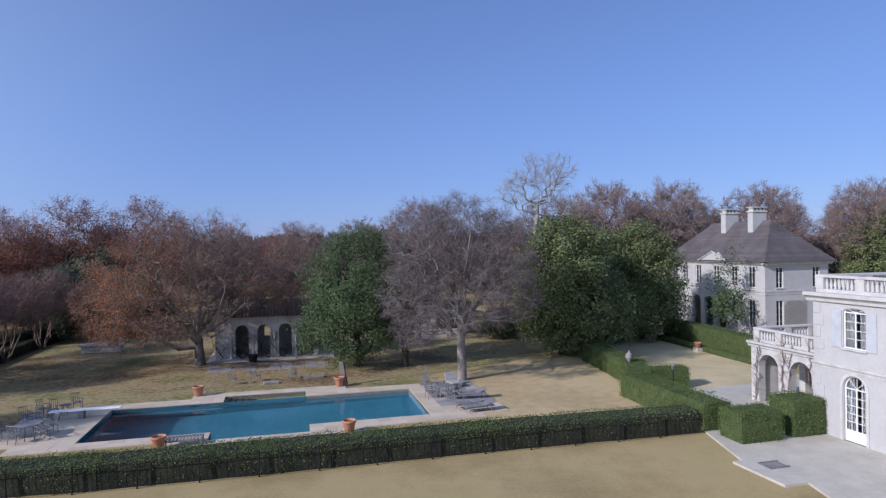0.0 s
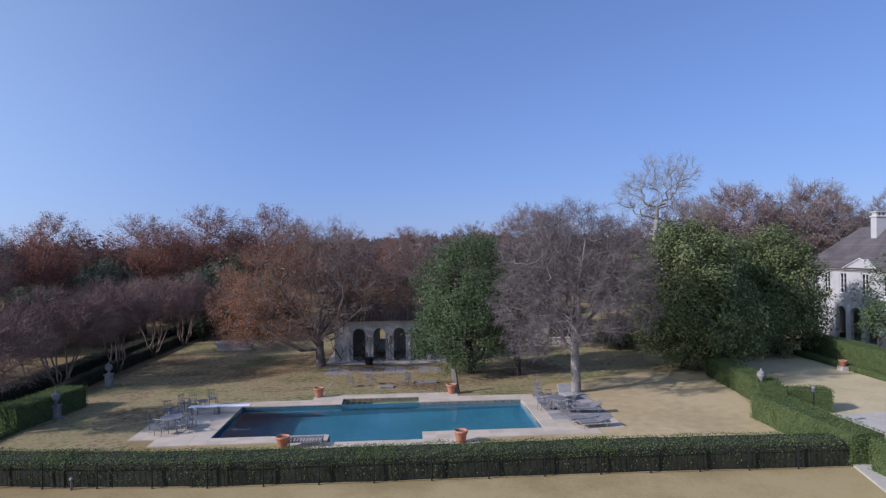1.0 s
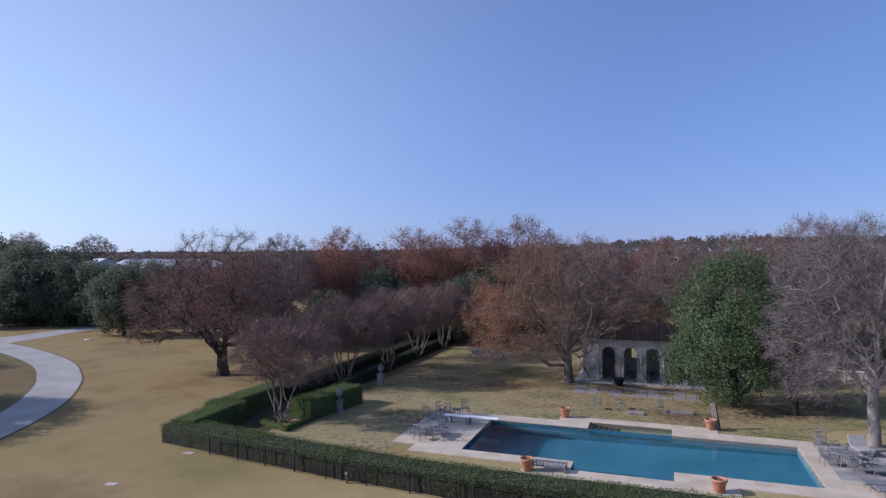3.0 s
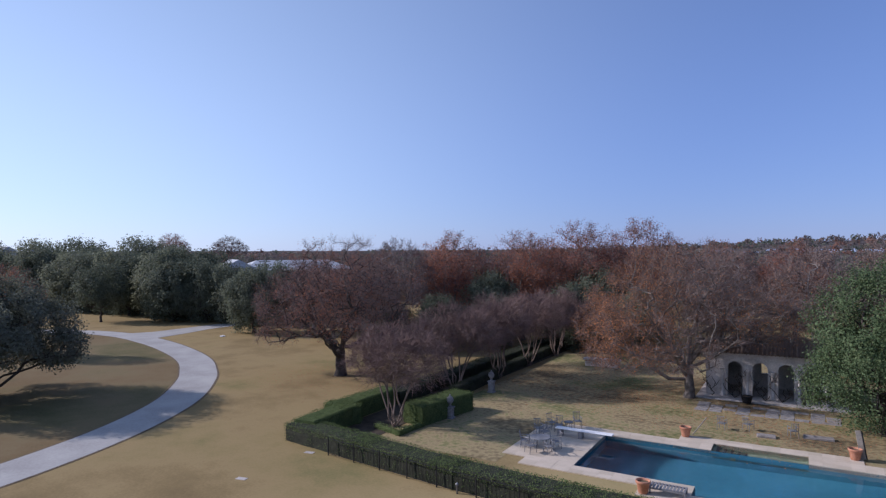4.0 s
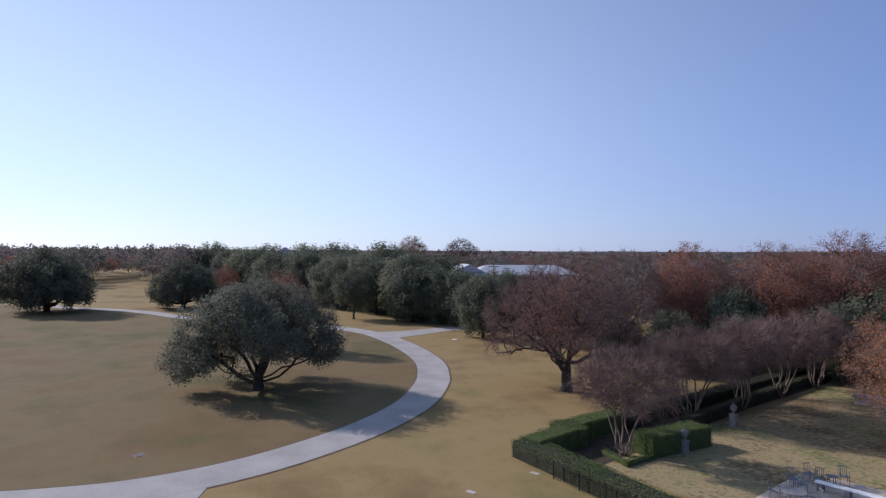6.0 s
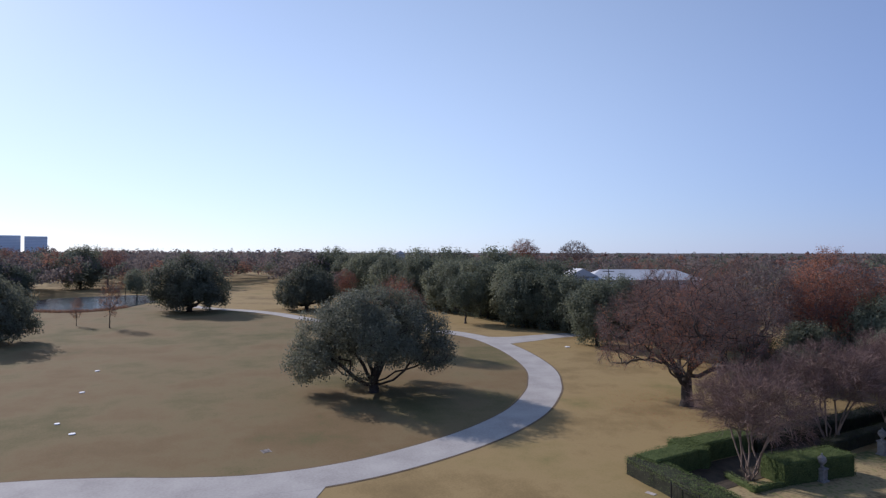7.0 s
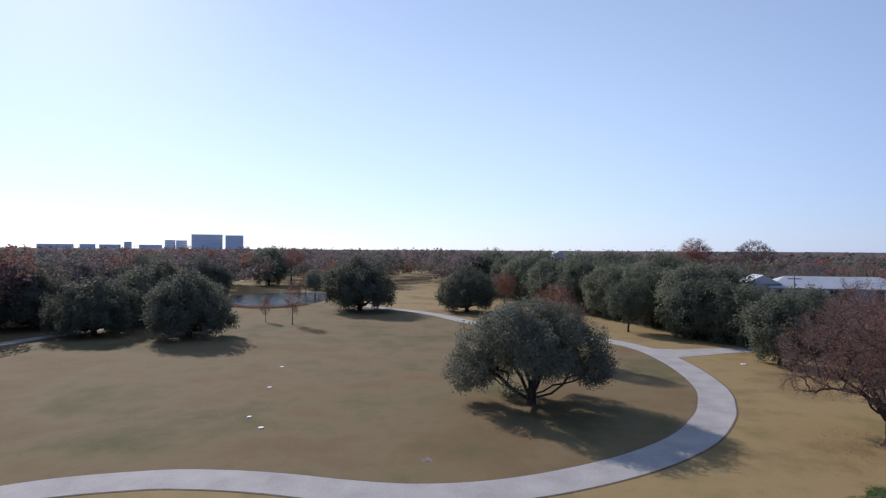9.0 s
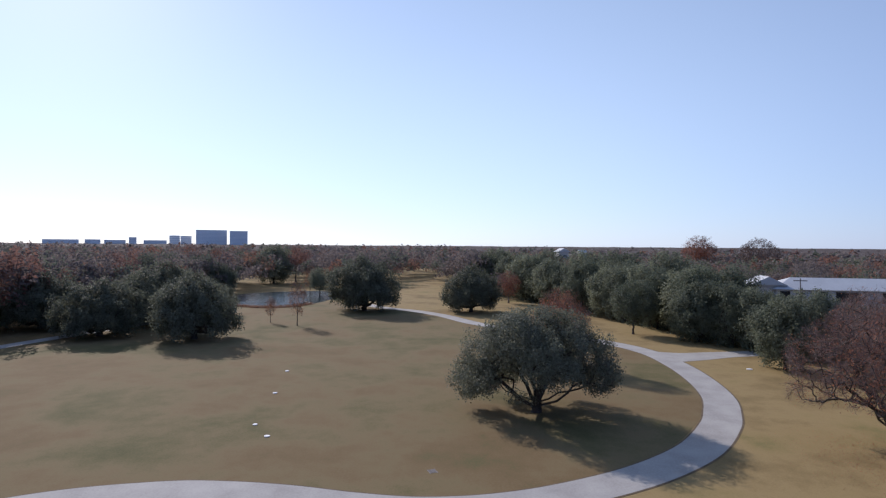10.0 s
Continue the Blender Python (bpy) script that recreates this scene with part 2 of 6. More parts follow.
VINE = material("bare_vine", ramp2((0.14, 0.10, 0.08), (0.26, 0.20, 0.17)), 3, 0.95, island=0.3)


def glass(name, tint, rough=0.03):
    m = bpy.data.materials.new(name)
    m.use_nodes = True
    b = m.node_tree.nodes["Principled BSDF"]
    b.inputs["Base Color"].default_value = (*tint, 1)
    b.inputs["Roughness"].default_value = rough
    b.inputs["Transmission Weight"].default_value = 1.0
    b.inputs["IOR"].default_value = 1.45
    return m


GLASS = glass("window_glass", (0.8, 0.85, 0.88))


def water_material(name, tint, ripple, scale, deep=0.02):
    m = glass(name, tint, 0.06)
    nt = m.node_tree
    b = nt.nodes["Principled BSDF"]
    b.inputs["IOR"].default_value = 1.33
    geo = nt.nodes.new("ShaderNodeNewGeometry")
    n = nt.nodes.new("ShaderNodeTexNoise")
    n.inputs["Scale"].default_value, n.inputs["Detail"].default_value = scale, 3
    nt.links.new(geo.outputs["Position"], n.inputs["Vector"])
    bp = nt.nodes.new("ShaderNodeBump")
    bp.inputs["Strength"].default_value, bp.inputs["Distance"].default_value = ripple, deep
    nt.links.new(n.outputs["Fac"], bp.inputs["Height"])
    nt.links.new(bp.outputs[0], b.inputs["Normal"])
    return m


POOL_WATER = water_material("pool_water", (0.62, 0.84, 0.92), 0.3, 2.5)
POND_WATER = water_material("pond_water", (0.05, 0.075, 0.085), 1.0, 1.2, 0.2)
POND_WATER.node_tree.nodes["Principled BSDF"].inputs["Transmission Weight"].default_value = 0.0

# ---- building helpers ----
ESTATE = Matrix.Translation((-10.37, 35.76, 0)) @ pose(0, 0, 0, 0, 0, 14.1)    # the garden's own axes: u along the pool, v away from the lawn


def at(u, v, z=0.0, turn=0.0):
    return ESTATE @ pose(u, v, z, 0, 0, turn)


def spot(u, v, z=0.0):
    return ESTATE @ Vector((u, v, z))


def mesh_from(name, verts, faces, smooth=False):
    """A mesh from arrays of vertices and of faces that all have the same number of corners."""
    V, Fa = np.asarray(verts, np.float32), np.asarray(faces, np.int32)
    me = bpy.data.meshes.new(name)
    me.vertices.add(len(V))
    me.vertices.foreach_set("co", V.ravel())
    k = Fa.shape[1]
    me.loops.add(Fa.size)
    me.loops.foreach_set("vertex_index", Fa.ravel())
    me.polygons.add(len(Fa))
    me.polygons.foreach_set("loop_start", np.arange(0, Fa.size, k, dtype=np.int32))
    me.polygons.foreach_set("use_smooth", np.full(len(Fa), smooth))
    me.update(calc_edges=True)
    return me


def part(name, bm, mat, parent=None, label="", m=None):
    """Links a bmesh or a mesh as one object, under a thing or a part."""
    if isinstance(bm, bmesh.types.BMesh):
        me = bpy.data.meshes.new(name)
        bm.normal_update()
        bm.to_mesh(me)
        bm.free()
    else:
        me = bm
    if not me.materials:
        me.materials.append(mat)
    ob = new(name, me)
    if parent is not None:
        ob.parent = parent
    if m is not None:
        ob.matrix_basis = m
    if label:
        ob["label"] = label
    return ob


def thing(name, label, category, m=None, group="", kind=""):
    ob = new(name)
    ob.empty_display_size = 0.2
    if m is not None:
        ob.matrix_basis = m
    return tagged(ob, label, category, group, kind)


def box(bm, x0, x1, y0, y1, z0, z1, bevel=0.0, m=None):
    """Adds a box to bm, with its edges rounded off by bevel."""
    vs = [bm.verts.new((x, y, z)) for z in (z0, z1) for x, y in ((x0, y0), (x1, y0), (x1, y1), (x0, y1))]
    fs = [bm.faces.new([vs[i] for i in q]) for q in ((3, 2, 1, 0), (4, 5, 6, 7), (0, 1, 5, 4), (1, 2, 6, 5), (2, 3, 7, 6), (3, 0, 4, 7))]
    if bevel:
        es = list({e for f in fs for e in f.edges})
        r = bmesh.ops.bevel(bm, geom=es, offset=bevel, segments=1, affect="EDGES")
        vs = list({v for f in r["faces"] for v in f.verts} | {v for v in vs if v.is_valid})
    if m is not None:
        bmesh.ops.transform(bm, matrix=m, verts=[v for v in vs if v.is_valid])
    return bm


def boxed(*a, **k):
    return box(bmesh.new(), *a, **k)


def turned(profile, sides=20, cap=True):
    """A bmesh turned on the z axis from a profile [(radius, height)]."""
    bm = bmesh.new()
    rings = [[bm.verts.new((r * math.cos(2 * math.pi * i / sides), r * math.sin(2 * math.pi * i / sides), z)) for i in range(sides)] for r, z in profile]
    for a, b in zip(rings, rings[1:]):
        for i in range(sides):
            f = bm.faces.new((a[i], a[(i + 1) % sides], b[(i + 1) % sides], b[i]))
            f.smooth = True
    if cap:
        bm.faces.new(rings[0][::-1])
        bm.faces.new(rings[-1])
    return bm


def rod(bm, a, b, r, sides=6, r2=None):
    """Adds a round bar from a to b to bm."""
    a, b = Vector(a), Vector(b)
    q = (b - a).to_track_quat("Z", "Y")
    r2 = r if r2 is None else r2
    A = [bm.verts.new(a + q @ Vector((r * math.cos(2 * math.pi * i / sides), r * math.sin(2 * math.pi * i / sides), 0))) for i in range(sides)]
    B = [bm.verts.new(b + q @ Vector((r2 * math.cos(2 * math.pi * i / sides), r2 * math.sin(2 * math.pi * i / sides), 0))) for i in range(sides)]
    for i in range(sides):
        bm.faces.new((A[i], A[(i + 1) % sides], B[(i + 1) % sides], B[i]))
    bm.faces.new(A[::-1])
    bm.faces.new(B)
    return bm


def smooth_line(pts, per=10):
    """Points along a soft curve through pts."""
    P = [np.array(p, float) for p in pts]
    P = [2 * P[0] - P[1]] + P + [2 * P[-1] - P[-2]]
    out = []
    for i in range(1, len(P) - 2):
        for k in range(per):
            s = k / per
            out.append(0.5 * (2 * P[i] + (P[i + 1] - P[i - 1]) * s + (2 * P[i - 1] - 5 * P[i] + 4 * P[i + 1] - P[i + 2]) * s * s + (3 * P[i] - P[i - 1] - 3 * P[i + 1] + P[i + 2]) * s ** 3))
    out.append(P[-2])
    return np.array(out)


def ribbon(pts, width, z, drop=0.0, per=10):
    """A flat strip along a soft curve; drop: the depth of its sides."""
    L = smooth_line(pts, per)
    d = np.gradient(L, axis=0)
    d /= np.linalg.norm(d, axis=1)[:, None]
    w = np.interp(np.linspace(0, 1, len(L)), np.linspace(0, 1, len(width)), width) if isinstance(width, (list, tuple)) else np.full(len(L), width)
    n = np.stack([-d[:, 1], d[:, 0]], 1) * w[:, None] / 2
    V = []
    for p, o in zip(L, n):
        for q, h in ((p + o, z - drop), (p + o, z), (p - o, z), (p - o, z - drop)):
            V.append((q[0], q[1], h))
    F = [(4 * i + a, 4 * i + a + 1, 4 * i + 5 + a, 4 * i + 4 + a) for i in range(len(L) - 1) for a in range(3)]
    return mesh_from("ribbon", V, [f[::-1] for f in F])

# ---- ground, roads and pool ----
us, vs = [-3600, -9.1, -2.75, 2.3, 9.05, 3600], [-3600, -4.45, -3.1, 3.5, 4.95, 3600]
wet = {(1, 2), (2, 2), (3, 2), (2, 1), (2, 3)}       # cells of the pool, open in the ground
bm = bmesh.new()
gv = {(i, j): bm.verts.new(spot(u, v)) for i, u in enumerate(us) for j, v in enumerate(vs)}
for i in range(5):
    for j in range(5):
        if (i, j) not in wet:
            bm.faces.new((gv[i, j], gv[i + 1, j], gv[i + 1, j + 1], gv[i, j + 1]))
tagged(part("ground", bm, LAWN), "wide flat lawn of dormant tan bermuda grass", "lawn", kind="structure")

drive = [(-32, -34), (-38, -26), (-40.3, -19), (-40.5, -14.5), (-39.9, -10), (-38.8, -5.5), (-38.2, -1), (-38.8, 4), (-40.8, 9.3), (-44.6, 15.6), (-50, 21.5), (-56.5, 26), (-61.3, 28.4), (-67.7, 30.8), (-76, 32.4), (-86, 33.2), (-97, 32.5), (-107, 28), (-119, 17), (-131, 7), (-146, -0.5), (-156, -8), (-163.6, -16.6), (-176, -24), (-192, -28)]
tagged(part("road", ribbon(drive, 3.5, 0.03, 0.06, 8), ROAD), "curving pale grey concrete drive across the lawn", "road", kind="structure")
tagged(part("road_edge", ribbon(drive, 3.84, 0.02, 0.03, 8), SOIL), "worn strip of bare soil along the drive's edges", "verge", kind="structure")
tagged(part("road", ribbon([(-38.2, 0.6), (-35.0, 0.4), (-30, -1.6), (-24, -4.5), (-14, -10)], [7.0, 4.6, 4.0, 4.0, 4.0, 4.0], 0.026, 0.05), ROAD), "concrete branch of the drive towards the house", "road", kind="structure")
tagged(part("road", ribbon([(-93, 33.4), (-93.5, 38), (-95.5, 44), (-97, 52), (-97, 62)], [9, 6, 4.5, 4.2, 4], 0.026, 0.05), ROAD), "concrete branch of the drive between the trees", "road", kind="structure")
tagged(part("road", ribbon([(-60, -76), (-80, -73.5), (-97.5, -70), (-107, -67.5), (-124.6, -62.5), (-150, -55)], 3.0, 0.03, 0.06), ROAD), "narrow pale drive behind the live oaks", "road", kind="structure")

inner = [tuple(q) for q in smooth_line(drive[:-2], 6)]
inner = [(x - 1.2, y - (0.0 if x > -45 else 1.6 if x > -100 else 2.6)) for x, y in inner] + [(-186, -40), (-165, -84), (-110, -95), (-60, -84), (-36, -60), (-30, -42)]
bm = bmesh.new()
bm.faces.new([bm.verts.new((x, y, 0.012)) for x, y in inner])
bmesh.ops.triangulate(bm, faces=bm.faces)
for f in bm.faces:
    if f.normal.z < 0:
        f.normal_flip()
tagged(part("turf", bm, TURF), "rough brown turf inside the curve of the drive", "lawn", kind="structure")

# the pool garden's thinner, greener grass with tree shade in its colour, and the paler lawn beside it, ragged where
# they meet


def sward(name, mat, label, z, v0, v1, left, right):
    """Grass laid in narrow rows between two edges given as functions of v."""
    b = bmesh.new()
    rows = []
    n = int((v1 - v0) / 0.25)
    for i in range(n + 1):
        v = v0 + (v1 - v0) * i / n
        rows.append([b.verts.new(spot(u, v, z)) for u in (left(v), right(v))])
    for p, q in zip(rows, rows[1:]):
        b.faces.new((p[0], p[1], q[1], q[0]))
    return tagged(part(name, b, mat), label, "lawn", kind="structure")


def ragged(v, seed, much):
    return much * (noise.noise((v * 0.35, seed, 0.3)) + 0.7 * noise.noise((v * 1.3, seed, 4.1)) + 0.4 * noise.noise((v * 4.0, seed, 7.7)))


GRASS = "patchy olive and brown grass of the pool garden, darkened for tree shade"
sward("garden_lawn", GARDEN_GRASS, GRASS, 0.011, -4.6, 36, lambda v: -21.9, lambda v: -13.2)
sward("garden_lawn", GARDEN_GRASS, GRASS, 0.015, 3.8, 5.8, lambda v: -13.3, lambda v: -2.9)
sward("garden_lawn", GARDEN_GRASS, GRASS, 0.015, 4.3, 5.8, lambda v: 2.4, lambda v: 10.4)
# this piece widens behind the bare tree, its darkness standing in for shade
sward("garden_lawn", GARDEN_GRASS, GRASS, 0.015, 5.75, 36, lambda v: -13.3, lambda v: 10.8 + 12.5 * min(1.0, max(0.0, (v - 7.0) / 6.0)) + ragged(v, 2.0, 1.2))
sward("garden_lawn", PALE_LAWN, "smooth pale tan lawn between the pool patio and the hedge", 0.019, -8.3, 11.0, lambda v: 9.4 if v < 3.5 else 9.9 + max(0.0, v - 4.5) * 1.6 + ragged(v, 5.0, 1.1), lambda v: 22.2 + 0.27 * max(0.0, v + 3.0))

# the pool: a basin with a bay on each long side
WATER, DEEP = -0.16, -2.1
bm = bmesh.new()
outline = [(-9.1, -3.1), (-2.75, -3.1), (-2.75, -4.45), (2.3, -4.45), (2.3, -3.1), (9.05, -3.1), (9.05, 3.5), (2.3, 3.5), (-2.75, 3.5), (-9.1, 3.5)]
top = [bm.verts.new(spot(u, v, 0.0)) for u, v in outline]
low = [bm.verts.new(spot(u, v, DEEP + (0.7 if u > 2 else 0))) for u, v in outline]
for i in range(len(outline)):
    j = (i + 1) % len(outline)
    bm.faces.new((top[j], top[i], low[i], low[j]))
bm.faces.new(low)
pool = thing("swimming_pool", "long rectangular swimming pool with blue water and a bay on each side", "pool", kind="structure")
part("basin", bm, POOL_WALL, pool)
bm = bmesh.new()
box(bm, -2.75, 2.3, 3.5, 4.95, -0.95, -0.55)
for k in range(5):
    box(bm, -2.75 + 0.38 * k, -2.75 + 0.38 * (k + 1), 3.5, 4.95, -0.95, -0.10 - 0.11 * k)
for a in (-2.75, 2.3):
    bm.faces.new([bm.verts.new(v) for v in ((a, 3.5, 0), (a, 4.95, 0), (a, 4.95, -1), (a, 3.5, -1))])
bm.faces.new([bm.verts.new(v) for v in ((-2.75, 4.95, 0), (2.3, 4.95, 0), (2.3, 4.95, -1), (-2.75, 4.95, -1))])
SHELF = material("algae_shelf", ramp2((0.14, 0.16, 0.11), (0.22, 0.23, 0.16)), 1.5, 0.9)
part("entry_shelf", bm, SHELF, pool, "greenish shallow shelf with entry steps", ESTATE)
for k in range(5):
    part("step_edge", boxed(-2.75 + 0.38 * (k + 1) - 0.16, -2.75 + 0.38 * (k + 1) + 0.004, 3.52, 4.93, -0.097 - 0.11 * k, -0.085 - 0.11 * k), IRON, pool, "dark strip along a step edge", ESTATE)
bm = bmesh.new()
wo = outline[:7] + [(2.3, 3.5), (2.3, 4.95), (-2.75, 4.95), (-2.75, 3.5), (-9.1, 3.5)]
bm.faces.new([bm.verts.new(spot(u, v, WATER)) for u, v in wo])
water = part("water", bm, POOL_WATER, pool, "still blue water")
water.visible_shadow = False


def slabs(owner, u0, u1, v0, v1, du, dv, mat, rng, z=0.06, gap=0.002):
    """Lays paving slabs over a rectangle of the garden, each one its own piece."""
    nu, nv = max(1, round((u1 - u0) / du)), max(1, round((v1 - v0) / dv))
    su, sv = (u1 - u0) / nu, (v1 - v0) / nv
    key = (round(su, 3), round(sv, 3), mat.name)
    if key not in SLAB_MESHES:
        b = boxed(-su / 2 + gap, su / 2 - gap, -sv / 2 + gap, sv / 2 - gap, -0.08, 0.0, 0.004)
        me = bpy.data.meshes.new("slab")
        b.to_mesh(me)
        b.free()
        me.materials.append(mat)
        SLAB_MESHES[key] = me
    for i in range(nu):
        for j in range(nv):
            part("slab", SLAB_MESHES[key], mat, owner, "", at(u0 + su * (i + 0.5), v0 + sv * (j + 0.5), z + rng.uniform(-0.004, 0.004)))


SLAB_MESHES = {}


def paving():
    """The pool's stone surround and the two patios, laid last because of their many pieces."""
    rng = random.Random(4)
    deck = thing("pool_deck", "pale limestone coping and deck round the pool", "paving", kind="structure")
    bmb = bmesh.new()
    for r in ((-13.5, -12.0, -3.0, 3.9), (-12.0, -9.1, -4.2, 4.75), (-9.1, -5.2, -4.2, -3.1), (-5.2, -2.75, -5.6, -3.1), (-2.75, 2.3, -5.6, -4.45), (2.3, 5.2, -5.6, -3.1), (5.2, 9.05, -4.4, -3.1), (9.05, 10.0, -4.4, 4.75), (10.01, 13.6, -1.6, 4.75), (10.0, 12.0, -4.4, -1.6), (12.0, 13.6, -3.6, -1.6), (-9.1, -4.8, 3.5, 4.75), (-4.8, -2.75, 3.5, 5.95), (-2.75, 2.3, 4.95, 5.95), (2.3, 5.0, 3.5, 5.95), (5.0, 9.05, 3.5, 4.75)):
        box(bmb, *r, -0.2, 0.051)
        wide = 0.6 if r[0] > -9.2 and r[1] < 9.1 else 0.72
        # one rectangle of the right patio takes the darker slab colour
        slabs(deck, *r, wide * 1.25, wide, DARK_SLAB if r[0] == 10.01 else LIMESTONE, rng)
    part("mortar_bed", bmb, LIMESTONE, deck, "", ESTATE)
    return deck


# paved ground by the houses
def flat(name, pts, z, mat, label, category, deep=0.1):
    b = bmesh.new()
    t = [b.verts.new(spot(u, v, z)) for u, v in pts]
    l = [b.verts.new(spot(u, v, z - deep)) for u, v in pts]
    b.faces.new(t)
    for i in range(len(pts)):
        j = (i + 1) % len(pts)
        b.faces.new((t[j], t[i], l[i], l[j]))
    bmesh.ops.recalc_face_normals(b, faces=b.faces)
    return tagged(part(name, b, mat), label, category, kind="structure")


flat("pavement", [(21.6, -10.3), (20.4, -14.4), (19.9, -14.4), (20.0, -17.2), (21.1, -17.2), (19.2, -24), (19.2, -40), (27, -40), (27, -10.3)], 0.10, PALE_PAVING, "pale stone terrace beside the house", "terrace", 0.14)
flat("pavement", [(24.5, -6.5), (24.8, -2.4), (40, -1.5), (40, -10.3), (24.5, -10.3)], 0.028, PALE_PAVING, "pale concrete walk in front of the loggia", "walkway", 0.05)
flat("planting_bed", [(-25.6, -5.6), (-21.9, -5.9), (-22.3, 7), (-22.9, 9), (-22.4, 38), (-25.3, 38)], 0.022, SHADED_BED, "bed between clipped hedges, coloured dark for their shade", "bed", 0.04)
flat("court", [(25.2, -2.4), (25.4, 12.5), (36.5, 19.0), (36.8, -1.6)], 0.02, GRAVEL, "tan gravel forecourt between clipped hedges", "forecourt", 0.04)

# ---- hedges ----


def leaf_cards(points, normals, size, rng, tilt=0.8, aspect=0.55):
    """Small diamond leaves at the points, turned at random round their normals."""
    n = len(points)
    P, Nn = np.asarray(points, float), np.asarray(normals, float) + rng.normal(0, tilt, (n, 3))
    Nn /= np.linalg.norm(Nn, axis=1)[:, None] + 1e-9
    a = np.cross(Nn, rng.normal(0, 1, (n, 3)))
    a /= np.linalg.norm(a, axis=1)[:, None] + 1e-9
    b = np.cross(Nn, a)
    s = (size * rng.uniform(0.6, 1.3, n))[:, None]
    V = np.stack([P - a * s, P + b * s * aspect, P + a * s, P - b * s * aspect], 1).reshape(-1, 3)
    return V, np.arange(4 * n).reshape(-1, 4)


def hedge(pts, width, height, label, seed=1, density=270, leaf=0.037, group="", bare_front=False, leaf_mat=None):
    """A clipped hedge along a line of the garden: a dense inside and a coat of leaves."""
    rng = np.random.default_rng(seed)
    ob = thing("hedge", label, "hedge", group=group)
    bm = bmesh.new()
    P, Nn = [], []
    for k, (a, b) in enumerate(zip(pts, pts[1:])):
        a, b = np.array(a, float), np.array(b, float)
        L = np.linalg.norm(b - a)
        d = (b - a) / L
        n = np.array([-d[1], d[0]])
        e0, e1 = -width / 2, L + width / 2
        m = ESTATE @ Matrix(((d[0], n[0], 0, a[0]), (d[1], n[1], 0, a[1]), (0, 0, 1, 0), (0, 0, 0, 1)))
        nx = max(2, int((e1 - e0) / 0.5))
        prof = [(-width / 2 + 0.06, 0.0), (-width / 2 + 0.04, height * 0.55), (-width / 2 + 0.08, height - 0.13), (-width / 2 + 0.2, height - 0.05), (width / 2 - 0.2, height - 0.05), (width / 2 - 0.08, height - 0.13), (width / 2 - 0.04, height * 0.55), (width / 2 - 0.06, 0.0)]
        rows = []
        for i in range(nx + 1):
            x = e0 + 0.06 + (e1 - e0 - 0.12) * i / nx
            rows.append([bm.verts.new(m @ Vector((x, y + 0.05 * noise.noise((x, y * 3, z + seed)), z + (0.05 * noise.noise((x * 0.8, y, seed)) if z > 0.3 else 0)))) for y, z in prof])
        for r, q in zip(rows, rows[1:]):
            for i in range(len(prof) - 1):
                bm.faces.new((r[i], q[i], q[i + 1], r[i + 1]))
        bm.faces.new(rows[0])
        bm.faces.new(rows[-1][::-1])
        # leaves on the two sides, the top and the ends
        for (lu, lv, org, du, dv, nn) in (
                (e1 - e0, height, (e0, -width / 2, 0), (1, 0, 0), (0, 0, 1), (0, -1, 0)), (e1 - e0, height, (e0, width / 2, 0), (1, 0, 0), (0, 0, 1), (0, 1, 0)),
                (e1 - e0, width, (e0, -width / 2, height), (1, 0, 0), (0, 1, 0), (0, 0, 1)),
                (width, height, (e0, -width / 2, 0), (0, 1, 0), (0, 0, 1), (-1, 0, 0)), (width, height, (e1, -width / 2, 0), (0, 1, 0), (0, 0, 1), (1, 0, 0))):
            c = int(lu * lv * density)
            q = np.array(org) + np.outer(rng.uniform(0, lu, c), du) + np.outer(rng.uniform(0, lv, c), dv) + np.outer(rng.normal(0, 0.045, c), nn)
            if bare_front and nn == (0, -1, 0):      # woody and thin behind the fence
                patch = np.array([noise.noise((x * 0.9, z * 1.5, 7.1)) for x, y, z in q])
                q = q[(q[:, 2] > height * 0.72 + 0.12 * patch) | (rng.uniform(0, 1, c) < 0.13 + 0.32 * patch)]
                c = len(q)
            lump = np.array([noise.noise((x * 1.1 + a[0], y * 1.1 + a[1], z * 1.4 + seed)) for x, y, z in q])
            q += np.outer(lump * 0.09, nn)
            M = np.array(m)
            P.append(q @ M[:3, :3].T + M[:3, 3])
            Nn.append(np.tile(M[:3, :3] @ np.array(nn), (c, 1)))
    # dark-leaved hedges get the near-black core too, which deepens their painted shade
    part("core", bm, HEDGE_BARE_SHADED if bare_front or leaf_mat else HEDGE_CORE, ob, "dark inside of the hedge")
    V, F = leaf_cards(np.concatenate(P), np.concatenate(Nn), leaf, rng, 0.4)
    part("foliage", mesh_from("foliage", V, F), leaf_mat or LEAF_HEDGE, ob)
    return ob


# ---- trees ----


